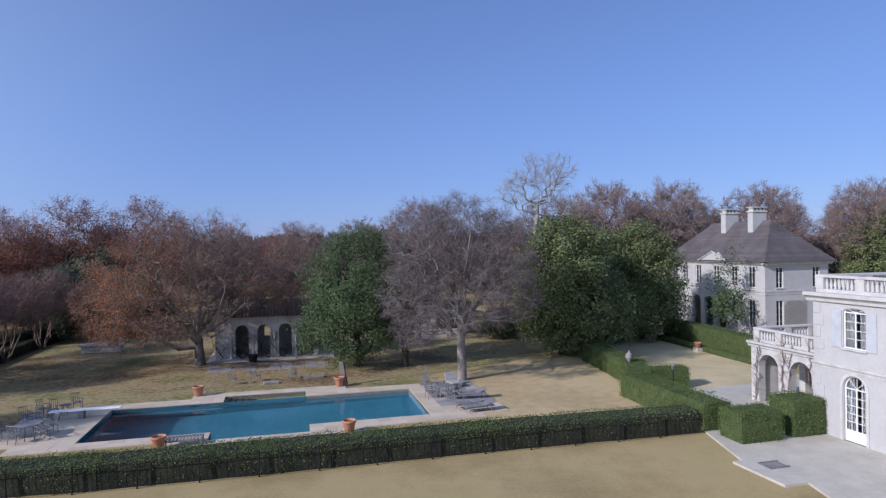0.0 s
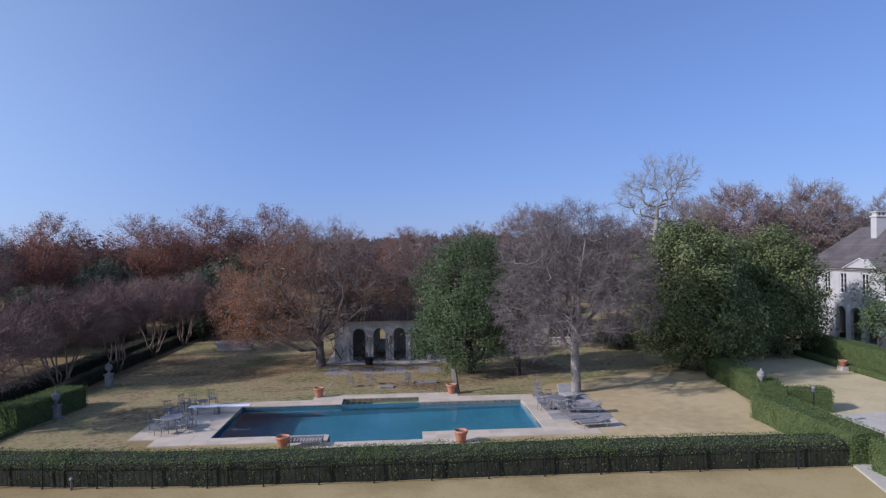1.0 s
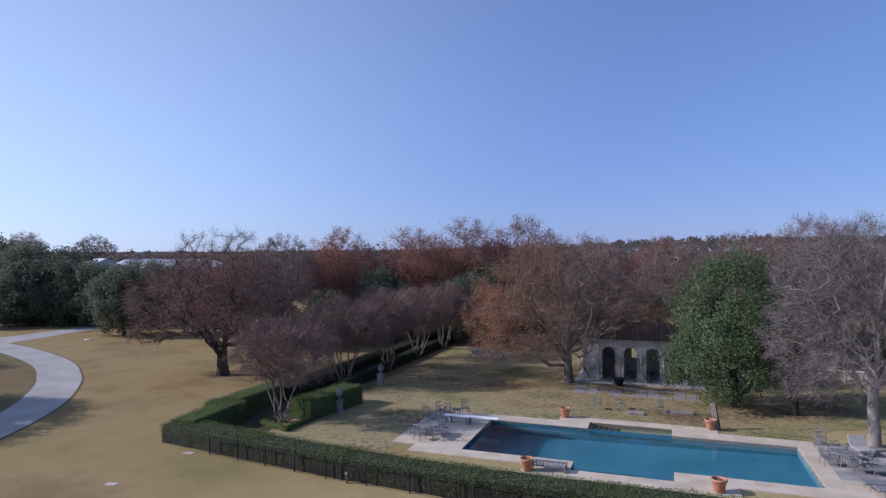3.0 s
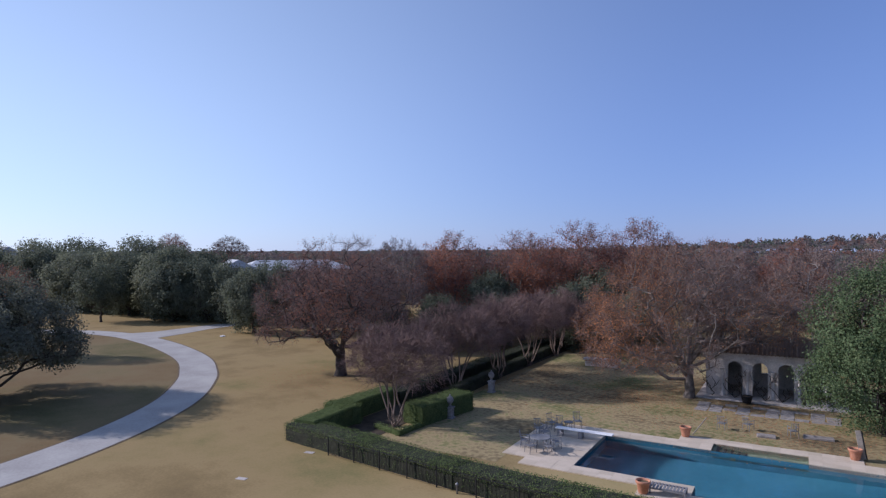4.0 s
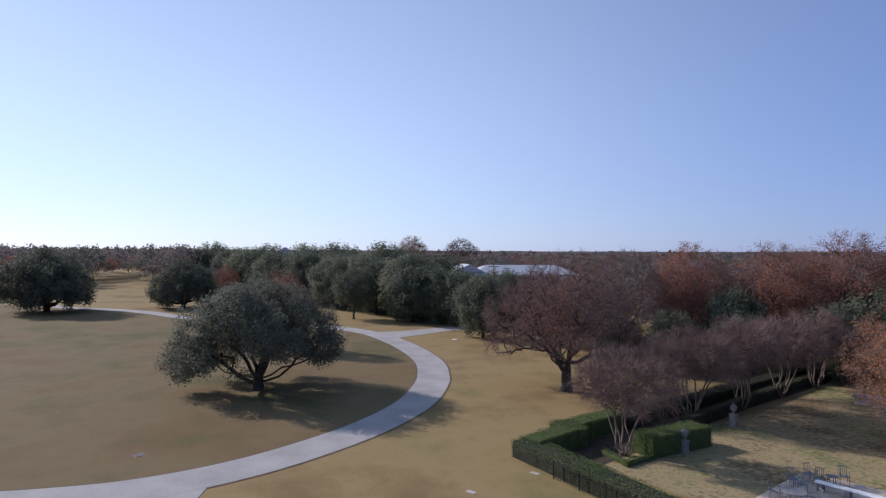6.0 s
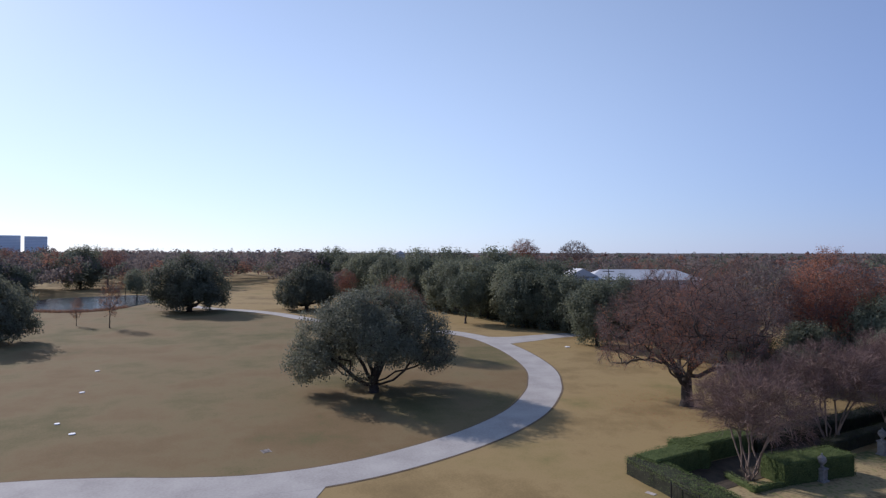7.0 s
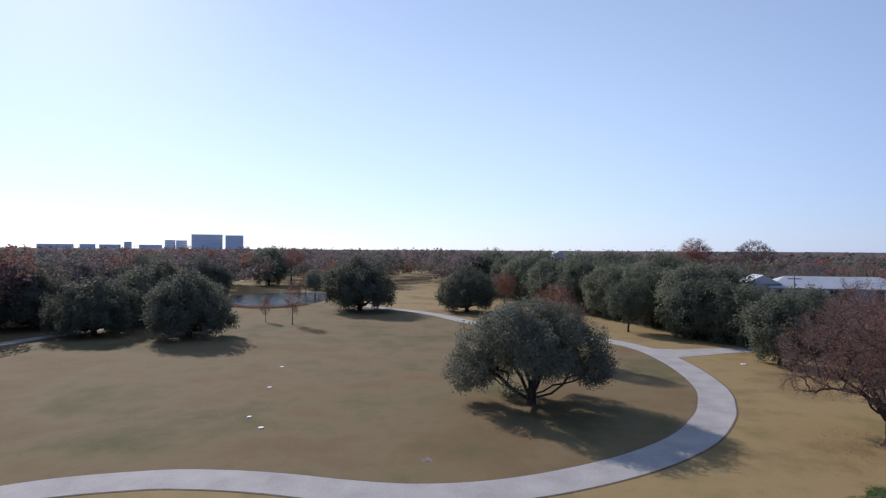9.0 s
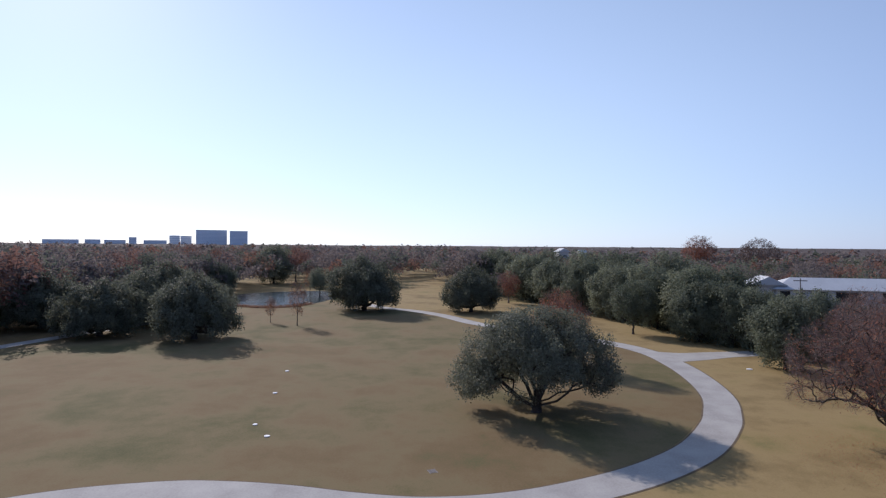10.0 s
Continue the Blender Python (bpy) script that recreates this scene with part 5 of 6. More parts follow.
    balustrade(lg, (LU + 0.18, LV - 0.18), (LU + 0.18, LV - LL + 0.3), 3.622, 0.82, 2.0)
    balustrade(lg, (LU + 4.3, LV - 0.18), (LU + 0.5, LV - 0.18), 3.622, 0.82, 2.0)
    balustrade(lg, (LU + 4.3, LV - 0.5), (LU + 4.3, LV - LL + 0.3), 3.622, 0.82, 2.0)
    rv = np.random.default_rng(3)
    bm = bmesh.new()
    for x in (0.25, 0.45, 2.4, 2.6, 2.75, 4.6, 4.75, 6.0):
        p = Vector((x, -0.03, 0.03))
        for k in range(14):
            q = p + Vector((rv.normal(0, 0.10), rv.normal(0, 0.02), 0.27))
            q.y = min(-0.02, max(-0.12, q.y))
            rod(bm, p, q, 0.022, 4)
            for _ in range(3):
                rod(bm, q, q + Vector((rv.normal(0, 0.3), -abs(rv.normal(0, 0.10)) , rv.normal(0.1, 0.2))), 0.009, 3)
            p = q
    part("climbing_vine", bm, VINE, lg, "bare twisting vine stems", ml)
    return h


def white_house():
    """The hip-roofed white house across the forecourt."""
    h = thing("white_house", "two-storey white house with a grey hipped roof and two chimneys", "house", ESTATE)
    U, V, L, W, E = 46.7, 13.7, 15.6, 7.6, 7.55
    mw = facing(U, V + L, 0, "w")
    up = [(x, x + 0.95, 4.95, 7.0, 0) for x in (0.6, 2.6, 5.0, 8.0, 10.8, 13.3)]
    lo = [(0.6, 1.55, 0.9, 3.7, 0), (4.4, 5.8, 0.2, 3.6, 0.6), (6.5, 7.9, 0.2, 3.6, 0.6), (8.6, 10.0, 0.2, 3.6, 0.6), (13.3, 14.25, 0.9, 3.7, 0)]
    part("wall", wall_mesh(L, 0, 4.3, 0.35, lo), STUCCO, h, "", mw)
    part("wall", wall_mesh(L, 4.3, E, 0.35, up), STUCCO, h, "", mw)
    for o in up:
        window(h, mw, *o[:4], 0, 1, 4)
    for o in lo:
        if not o[4]:
            window(h, mw, *o[:4], 0, 1, 5)
    ms = facing(U + 0.36, V, 0, "s")
    su = [(0.95, 1.8, 4.95, 7.0, 0), (5.35, 6.2, 4.95, 7.0, 0)]
    sl = [(0.95, 1.8, 0.9, 3.7, 0), (5.35, 6.2, 0.9, 3.7, 0)]
    part("wall", wall_mesh(W - 0.36, 0, E, 0.35, su + sl), STUCCO, h, "", ms)
    for o in su + sl:
        window(h, ms, *o[:4], 0, 1, 4)
    part("wall", boxed(U + W - 0.35, U + W, V + 0.36, V + L, 0, E), STUCCO, h)
    part("wall", boxed(U + 0.36, U + W - 0.36, V + L - 0.35, V + L, 0, E), STUCCO, h)
    part("floor", boxed(U + 0.36, U + W - 0.36, V + 0.36, V + L - 0.36, 0.0, 0.1), DARK_WOOD, h)
    part("upper_floor", boxed(U + 0.36, U + W - 0.36, V + 0.36, V + L - 0.36, 4.1, 4.3), DARK_WOOD, h)
    for mm, ln in ((mw, L), (facing(U, V, 0, "s"), W)):
        band(h, mm, ln, 4.3, 4.75, 0.09, "string_course", end0=0.09, end1=0.09)
        band(h, mm, ln, E - 0.3, E, 0.4, end0=0.4, end1=0.4)
    # trellis on the end wall
    bm = bmesh.new()
    for k in range(-8, 14):
        for s in (1, -1):
            a, b = Vector((2.6 + 0.32 * k, -0.04, 0.9)), Vector((2.6 + 0.32 * k + s * 2.8, -0.04, 3.7))
            xs = sorted((a.x, b.x))
            if xs[1] < 2.2 or xs[0] > 4.9:
                continue
            f0 = max(0.0, min(1.0, ((2.2 if s > 0 else 4.9) - a.x) / (b.x - a.x)))
            f1 = max(0.0, min(1.0, ((4.9 if s > 0 else 2.2) - a.x) / (b.x - a.x)))
            if f1 - f0 > 0.02:
                rod(bm, a.lerp(b, f0), a.lerp(b, f1), 0.022, 4)
    part("trellis", bm, DARK_WOOD, h, "diamond trellis on the wall", facing(U, V, 0, "s"))
    # hipped roof with courses of slates
    o, R, hip = 0.55, 4.25, 3.9
    x0, x1, y0, y1 = U - o, U + W + o, V - o, V + L + o
    cx = (x0 + x1) / 2
    bm = bmesh.new()
    b = [bm.verts.new(p) for p in ((x0, y0, E), (x1, y0, E), (x1, y1, E), (x0, y1, E))]
    r = [bm.verts.new(p) for p in ((cx, y0 + hip, E + R), (cx, y1 - hip, E + R))]
    for f in ((b[0], b[1], r[0]), (b[1], b[2], r[1], r[0]), (b[2], b[3], r[1]), (b[3], b[0], r[0], r[1]), (b[3], b[2], b[1], b[0])):
        bm.faces.new(f)
    roof = part("roof", bm, SLATE, h, "grey slate hipped roof")
    n = 26
    for k in range(n):
        f0, f1 = k / n, (k + 1) / n
        c = bmesh.new()
        lo_, hi_ = [], []
        for f, lift, dst in ((f0, 0.028, lo_), (f1, 0.012, hi_)):
            xa, xb = x0 + (cx - x0) * f, x1 + (cx - x1) * f
            ya, yb = y0 + hip * f, y1 - hip * f
            for p in ((xa, ya), (xb, ya), (xb, yb), (xa, yb)):
                dst.append(c.verts.new((p[0] + (p[0] - cx) * 0.004, p[1] + (p[1] - (y0 + y1) / 2) * 0.004, E + R * f + lift)))
        for i in range(4):
            j = (i + 1) % 4
            c.faces.new((lo_[i], lo_[j], hi_[j], hi_[i]))
        part("slate_course", c, SLATE, roof)
    # pediment over the door
    bm = bmesh.new()
    pts = [(6.3, E - 0.02), (10.7, E - 0.02), (8.5, E + 0.95)]
    A = [bm.verts.new((x, -0.5, z)) for x, z in pts]
    B = [bm.verts.new((x, 2.6, z)) for x, z in pts]
    bm.faces.new(A)
    for i in range(3):
        bm.faces.new((A[i], B[i], B[(i + 1) % 3], A[(i + 1) % 3]))
    part("pediment", bm, STUCCO, h, "", mw)
    bm = bmesh.new()
    rod(bm, (6.15, -0.56, E), (8.5, -0.56, E + 1.02), 0.08, 4)
    rod(bm, (10.85, -0.56, E), (8.5, -0.56, E + 1.02), 0.08, 4)
    part("pediment_moulding", bm, TRIM, h, "", mw)
    for vy in (V + 9.0, V + 4.8):
        c0, c1 = U + 2.5, U + 4.2
        ch = part("chimney", boxed(c0, c1, vy - 0.38, vy + 0.38, E + 1.6, E + 5.15), STUCCO, h, "white chimney stack")
        part("chimney_cap", boxed(c0 - 0.1, c1 + 0.1, vy - 0.48, vy + 0.48, E + 5.15, E + 5.32, 0.03), TRIM, ch)
        for k in range(4):
            part("chimney_pot", boxed(c0 + 0.05 + 0.45 * k, c0 + 0.27 + 0.45 * k, vy - 0.3, vy + 0.3, E + 5.32, E + 5.62), TRIM, ch)
        part("chimney_lid", boxed(c0 - 0.08, c1 + 0.08, vy - 0.45, vy + 0.45, E + 5.62, E + 5.73, 0.02), TRIM, ch)
    return h


def pavilion():
    """The old arcaded pool pavilion."""
    h = thing("pavilion", "old stone garden pavilion with round arches and a clay roof", "pavilion", at(-4.9, 19.0))
    L, H = 9.4, 3.65
    ar = [(1.65 + 1.83 * i, 2.75 + 1.83 * i, 0.0, 2.95, 0.55) for i in range(4)]
    part("wall", wall_mesh(L, 0, H, 0.5, ar), OLD_STONE, h, "weathered stone arcade", facing(0, 0, 0, "s"))
    part("wall", boxed(0, 0.45, 0.51, 4.6, 0, H), OLD_STONE, h)
    part("wall", boxed(L - 0.45, L, 0.51, 4.6, 0, H), OLD_STONE, h)
    part("wall", wall_mesh(L, 0, H, 0.4, [(4.6, 5.5, 1.3, 2.4, 0.3)]), OLD_STONE, h, "", facing(L, 5.0, 0, "n"))
    band(h, facing(0, 0, 0, "s"), L, H - 0.3, H, 0.18, mat=OLD_STONE, end0=0.18, end1=0.18)
    bm = bmesh.new()
    b = [bm.verts.new(p) for p in ((-0.35, -0.35, H), (L + 0.35, -0.35, H), (L + 0.35, 5.35, H), (-0.35, 5.35, H))]
    r = [bm.verts.new(p) for p in ((2.2, 2.5, H + 1.25), (L - 2.2, 2.5, H + 1.25))]
    for f in ((b[0], b[1], r[1], r[0]), (b[1], b[2], r[1]), (b[2], b[3], r[0], r[1]), (b[3], b[0], r[0]), (b[3], b[2], b[1], b[0])):
        bm.faces.new(f)
    roof = part("roof", bm, CLAY_TILE, h, "low hipped roof of old clay tiles")
    for k in range(34):
        x = -0.2 + (L + 0.4) * k / 33
        f = min(1.0, (x + 0.35) / 2.55, (L + 0.35 - x) / 2.55)
        if f > 0.08:
            part("tile_row", rod(bmesh.new(), (x, -0.36, H + 0.02), (x, -0.35 + 2.85 * f, H + 0.03 + 1.25 * f), 0.07, 5), CLAY_TILE, roof)
    part("chimney", boxed(3.0, 3.8, 2.9, 3.6, H + 0.6, H + 2.2), OLD_STONE, h)
    part("floor", boxed(-0.6, L + 0.6, -1.6, 5.1, -0.05, 0.12), OLD_STONE, h)
    for x in (1.3, 3.12, 4.95, 6.78, 8.6):
        c = turned([(0.2, 0), (0.2, 0.12), (0.14, 0.16), (0.125, 2.0), (0.19, 2.1), (0.19, 2.2)], 12)
        part("column", c, OLD_STONE, h, "", Matrix.Translation((x, -0.32, 0.12)))
    rng = random.Random(17)
    for x in (0.5, 2.2, 2.9, 4.4, 5.6, 7.2):      # bare vines on the arcade
        v = thing("climbing_vine", "bare brown vine climbing the old stone arcade", "vine", at(-4.9 + x, 19.0, 0.12), "vines on the pavilion")
        bm = bmesh.new()
        tips = [(0.0, -0.62, 0.0, 0.035)]
        for _ in range(26):
            a, y, z, r = tips[rng.randrange(max(0, len(tips) - 7), len(tips))]
            b = (a + rng.uniform(-0.35, 0.35), max(-0.8, min(-0.56, y + rng.uniform(-0.1, 0.1))), min(4.0, z + rng.uniform(0.12, 0.42)), max(0.01, r * 0.9))
            rod(bm, (a, y, z), b[:3], r, 5, b[3])
            tips.append(b)
        part("stem", bm, BARK_DARK, v)
    return h


mansion()
white_house()
pavilion()

# ---- far buildings ----


def far_building(x, y, turn, w, d, h, mat, label, storeys=0, roof=0.0, wall=None, category="building", hip=0.0):
    b = thing("far_building", label, category, pose(x, y, 0, 0, 0, turn))
    part("wall", boxed(-w / 2, w / 2, -d / 2, d / 2, 0, h), wall or mat, b)
    if roof:
        bm = bmesh.new()
        o = 0.6
        v = [bm.verts.new(p) for p in ((-w / 2 - o, -d / 2 - o, h), (w / 2 + o, -d / 2 - o, h), (w / 2 + o, d / 2 + o, h), (-w / 2 - o, d / 2 + o, h), (-w / 2 - o + hip, 0, h + roof), (w / 2 + o - hip, 0, h + roof))]
        for q in ((0, 1, 5, 4), (2, 3, 4, 5), (0, 4, 3), (1, 2, 5), (3, 2, 1, 0)):
            bm.faces.new([v[i] for i in q])
        part("roof", bm, mat, b)
    for k in range(storeys):
        z = h * (k + 0.35) / storeys
        part("window_band", boxed(-w / 2 - 0.3, w / 2 + 0.3, -d / 2 - 0.3, d / 2 + 0.3, z, z + h / storeys * 0.5), WINDOW_BAND, b)
    return b


def by_heading(deg, dist):
    """A place by its heading (anticlockwise from +y) and distance."""
    return -dist * math.sin(radians(deg)), dist * math.cos(radians(deg))


far_building(*by_heading(111.15, 2300), 111.15 - 180, 100, 60, 66, CONCRETE_TOWER, "grey office tower on the horizon", 14)
far_building(*by_heading(108.9, 2250), 108.9 - 180, 58, 50, 63, CONCRETE_TOWER, "grey office tower on the horizon", 14)
for hd, ds, w, h in ((122.4, 2250, 96, 29), (120.2, 2300, 44, 30), (118.6, 2300, 62, 29), (117.3, 2250, 22, 38), (115.6, 2300, 70, 29), (114.1, 2400, 34, 47), (113.2, 2400, 36, 46)):
    far_building(*by_heading(hd, ds), hd - 180, w, 50, h, CONCRETE_TOWER, "low grey office block on the horizon", 6)
long_hall = far_building(-138.6, 88.2, 77, 28, 12, 7.6, METAL_ROOF, "long white building with a pale metal roof behind the trees", 0, 2.4, STUCCO, hip=5.0)
for x0, x1 in ((-13.2, -11.2), (-5.6, -3.8), (-2.2, 2.6), (6.6, 8.2)):
    part("opening", boxed(x0, x1, -6.03, -5.9, 5.0, 7.2), IRON, long_hall, "dark glazed opening")
far_building(-141, 73, 167, 8, 6.5, 8.4, METAL_ROOF, "small white gabled building behind the trees", 0, 1.9, STUCCO)
far_building(-123, 131, 43, 10, 9, 8.0, SLATE, "white gabled house among the far trees", 0, 3.4, STUCCO, "house")
far_building(-398, 74, 10, 8, 7, 13.4, METAL_ROOF, "white gabled house among the far trees", 0, 2.4, STUCCO, "house")
far_building(-398, 87, 95, 4, 4, 12.8, METAL_ROOF, "small white gable among the far trees", 0, 2.0, STUCCO, "house")
far_building(-178.8, 676, 10, 12, 10, 10, METAL_ROOF, "far white house on the wooded rise", 0, 3, STUCCO, "house")
def shore(a, k=1.0):
    return -191 + k * 29 * math.cos(a) * (1 + 0.12 * math.sin(3 * a)), -52 + k * 19 * math.sin(a) * (1 + 0.1 * math.cos(2 * a))


tagged(part("pond", mesh_from("pond", [(*shore(a), 0.03) for a in np.linspace(0, 2 * math.pi, 48, endpoint=False)], [list(range(48))]), POND_WATER), "small pond with rippled water on the far lawn", "pond", kind="structure")
g = np.random.default_rng(77)
n = 3600
a = g.uniform(-1.0, 0.9, n)
P = np.array([(*shore(q, 1.0 + 0.03 * e), 0.0) for q, e in zip(a, g.normal(0, 1, n))])
h = g.uniform(0.2, 0.75, n)
lean_x, lean_y, side = g.normal(0, 0.15, n), g.normal(0, 0.15, n), g.uniform(0, math.pi, n)
w = np.stack([np.cos(side), np.sin(side), np.zeros(n)], 1) * 0.05
tip = P + np.stack([lean_x, lean_y, h], 1)
V = np.stack([P - w, P + w, tip + w * 0.3, tip - w * 0.3], 1).reshape(-1, 3)
tagged(part("reeds", mesh_from("reeds", V, np.arange(4 * n).reshape(-1, 4)), REED), "dry red-brown reeds along the pond's edge", "reeds", kind="stuff")

# ---- loose things in the garden ----


def pot(u, v, label):
    ob = thing("flower_pot", label, "pot", at(u, v, 0.064) @ Matrix.Scale(0.88, 4), "terracotta pots round the pool")
    part("bowl", turned([(0.24, 0), (0.27, 0.04), (0.36, 0.55), (0.37, 0.56), (0.41, 0.57), (0.42, 0.70), (0.40, 0.72), (0.36, 0.72), (0.34, 0.58)], 28, False), TERRACOTTA, ob)
    part("soil", turned([(0.01, 0.60), (0.345, 0.60)], 24, False), SOIL, ob)
    return ob


for u, v in ((4.25, -5.2), (-4.85, -5.25), (-4.5, 5.6), (4.6, 5.6)):
    pot(u, v, "empty terracotta flower pot with a rolled rim on the pool deck")
ob = thing("stake", "pale wooden stake leaning out beside a terracotta pot", "stake", at(-4.2, 6.25))
part("shaft", rod(rod(bmesh.new(), (0, 0, 0.0), (0.75, 0.55, 1.05), 0.035, 8), (0.75, 0.55, 1.05), (0.80, 0.58, 1.12), 0.045, 8), DARK_WOOD, ob)
ob = thing("post", "weathered wooden post leaning behind a terracotta pot", "post", at(5.0, 5.9))
part("shaft", boxed(-0.14, 0.14, -0.06, 0.06, 0.0, 1.62, 0.012, pose(0, 0, 0.06, 0, -9, 0)), DARK_WOOD, ob)
part("dark_edge", boxed(0.144, 0.21, -0.07, 0.07, 0.0, 1.55, 0.008, pose(0, 0, 0.06, 0, -9, 0)), IRON, ob)

board = thing("diving_board", "white diving board on a low stand over the pool", "diving board", at(-11.9, 1.95, 0.06))
part("plank", boxed(0, 3.7, -0.25, 0.25, 0.46, 0.52, 0.015), WHITE_PAINT, board)
for x in (0.15, 1.5):
    part("stand", boxed(x, x + 0.28, -0.24, 0.24, 0, 0.455, 0.02), GREY_METAL, board)


def garden_chair(m, label, group):
    ob = thing("garden_chair", label, "chair", m, group)
    part("seat", boxed(-0.24, 0.24, -0.24, 0.25, 0.415, 0.445, 0.008), GREY_METAL, ob)
    back = part("backrest", rod(bmesh.new(), (-0.25, 0.345, 0.95), (0.25, 0.345, 0.95), 0.02, 6), GREY_METAL, ob)
    for k in range(5):
        part("slat", rod(bmesh.new(), (-0.2 + 0.1 * k, 0.245, 0.44), (-0.2 + 0.1 * k, 0.342, 0.94), 0.014, 5), GREY_METAL, back)
    for x in (-0.24, 0.24):
        part("leg", rod(bmesh.new(), (x, -0.24, 0), (x, -0.24, 0.66), 0.018, 6), GREY_METAL, ob)
        part("leg", rod(bmesh.new(), (x, 0.28, 0), (x, 0.24, 0.45), 0.018, 6), GREY_METAL, ob)
        part("armrest", boxed(x - 0.03, x + 0.03, -0.27, 0.28, 0.66, 0.685, 0.006), GREY_METAL, ob)
    return ob


def garden_table(m, r, label, h=0.73):
    ob = thing("garden_table", label, "table", m)
    part("tabletop", turned([(r - 0.02, h - 0.04), (r, h - 0.03), (r, h - 0.005), (r - 0.015, h)], 32), GREY_METAL, ob)
    for k in range(4):
        a = math.pi / 4 + k * math.pi / 2
        part("leg", rod(bmesh.new(), (0.8 * r * math.cos(a), 0.8 * r * math.sin(a), 0), (0.6 * r * math.cos(a), 0.6 * r * math.sin(a), h - 0.035), 0.022, 6), GREY_METAL, ob)
    return ob


def lounger(m, back, mat, label):
    ob = thing("sun_lounger", label, "lounger", m @ Matrix.Scale(0.88, 4), "loungers on the patio")
    fr = bmesh.new()
    for y in (-0.34, 0.34):
        rod(fr, (0, y, 0.33), (1.95, y, 0.33), 0.022, 6)
    for x in (0.0, 1.95):
        rod(fr, (x, -0.34, 0.33), (x, 0.34, 0.33), 0.022, 6)
    part("frame", fr, GREY_METAL, ob)
    for x in (0.2, 1.7):
        for y in (-0.34, 0.34):
            part("leg", rod(bmesh.new(), (x, y, 0), (x, y, 0.325), 0.02, 6), GREY_METAL, ob)
    part("mattress", boxed(0.7, 1.95, -0.36, 0.36, 0.355, 0.43, 0.025), mat, ob)
    part("backrest", boxed(-0.78, 0.0, -0.36, 0.36, 0.0, 0.075, 0.025, pose(0.68, 0, 0.36, 0, -back, 0)), mat, ob)
    return ob


rc = random.Random(2)
PALE_CUSHION = material("pale_cushion", ramp2((0.34, 0.325, 0.31), (0.45, 0.43, 0.405)), 5, 0.9)
garden_table(at(-11.75, -1.3, 0.064), 0.62, "round grey metal garden table on the pale patio")
for a in (20, 95, 165, 235, 305):
    m = at(-11.75 + 0.95 * math.sin(radians(-a)), -1.3 + 0.95 * math.cos(radians(a)), 0.064, a + rc.uniform(-12, 12))
    garden_chair(m, "grey metal garden chair at the round table", "chairs round the table")
for u, v, a in ((-12.9, 1.4, 40), (-12.3, 0.9, -20), (-12.6, 3.1, 60), (-12.0, 2.7, 10), (-11.2, 4.2, 30)):
    garden_chair(at(u, v, 0.064, a), "grey metal armchair at the patio's edge", "armchairs on the patio")
garden_table(at(-11.6, 3.5, 0.064), 0.32, "small white side table between garden chairs", 0.5)
garden_table(at(10.75, 0.6, 0.064), 0.55, "round grey metal garden table in dappled shade")
for a in (10, 100, 190, 280):
    garden_chair(at(10.75 - 0.9 * math.sin(radians(a)), 0.6 + 0.9 * math.cos(radians(a)), 0.064, a + rc.uniform(-15, 15)), "grey metal garden chair in dappled shade", "chairs round the table")
for u, v, a in ((10.2, 3.2, 20), (10.4, 4.3, -10)):
    garden_chair(at(u, v, 0.064, a), "grey metal armchair beside the pool", "armchairs on the patio")
lounger(at(11.9, 3.9, 0.064, 285) @ Matrix.Diagonal((0.8, 1.45, 0.95, 1)), -58, PALE_CUSHION, "wide chaise with a raised pale back beside the tree")
lounger(at(12.3, -2.35, 0.064, 190), -6, CUSHION, "flat sun lounger with grey cushions on the patio")
lounger(at(12.7, -3.2, 0.064, 186), -14, CUSHION, "sun lounger with grey cushions on the patio")
lounger(at(13.2, -0.4, 0.064, 176), -24, CUSHION, "sun lounger with a raised grey back on the patio")

bench = thing("slatted_bench", "low slatted grey bench on the pool deck", "bench", at(-3.75, -4.75, 0.064))
for k in range(11):
    part("slat", boxed(-0.85 + 0.16 * k, -0.85 + 0.16 * k + 0.1, -0.4, 0.4, 0.3, 0.33), GREY_METAL, bench)
part("frame", box(boxed(-0.85, 0.85, -0.42, -0.36, 0.24, 0.298), -0.85, 0.85, 0.36, 0.42, 0.24, 0.298), GREY_METAL, bench)
for x in (-0.8, 0.8):
    for y in (-0.38, 0.38):
        part("leg", boxed(x - 0.03, x + 0.03, y - 0.03, y + 0.03, 0, 0.238), GREY_METAL, bench)


def urn(m, label, tall=1.0):
    """A lidded stone urn on a square pedestal."""
    ob = thing("garden_urn", label, "urn", m, "stone urns")
    p = boxed(-0.30, 0.30, -0.30, 0.30, 0, 0.10, 0.015)
    box(p, -0.22, 0.22, -0.22, 0.22, 0.102, 0.75 * tall, 0.01)
    box(p, -0.28, 0.28, -0.28, 0.28, 0.75 * tall + 0.002, 0.75 * tall + 0.09, 0.015)
    part("pedestal", p, URN_STONE, ob)
    z = 0.75 * tall + 0.092
    part("vase", turned([(0.15, z), (0.15, z + 0.05), (0.07, z + 0.12), (0.10, z + 0.18), (0.24, z + 0.36), (0.27, z + 0.52), (0.20, z + 0.58), (0.24, z + 0.61), (0.20, z + 0.66), (0.10, z + 0.74), (0.04, z + 0.80), (0.06, z + 0.86), (0.01, z + 0.90)], 16), URN_STONE, ob)
    return ob


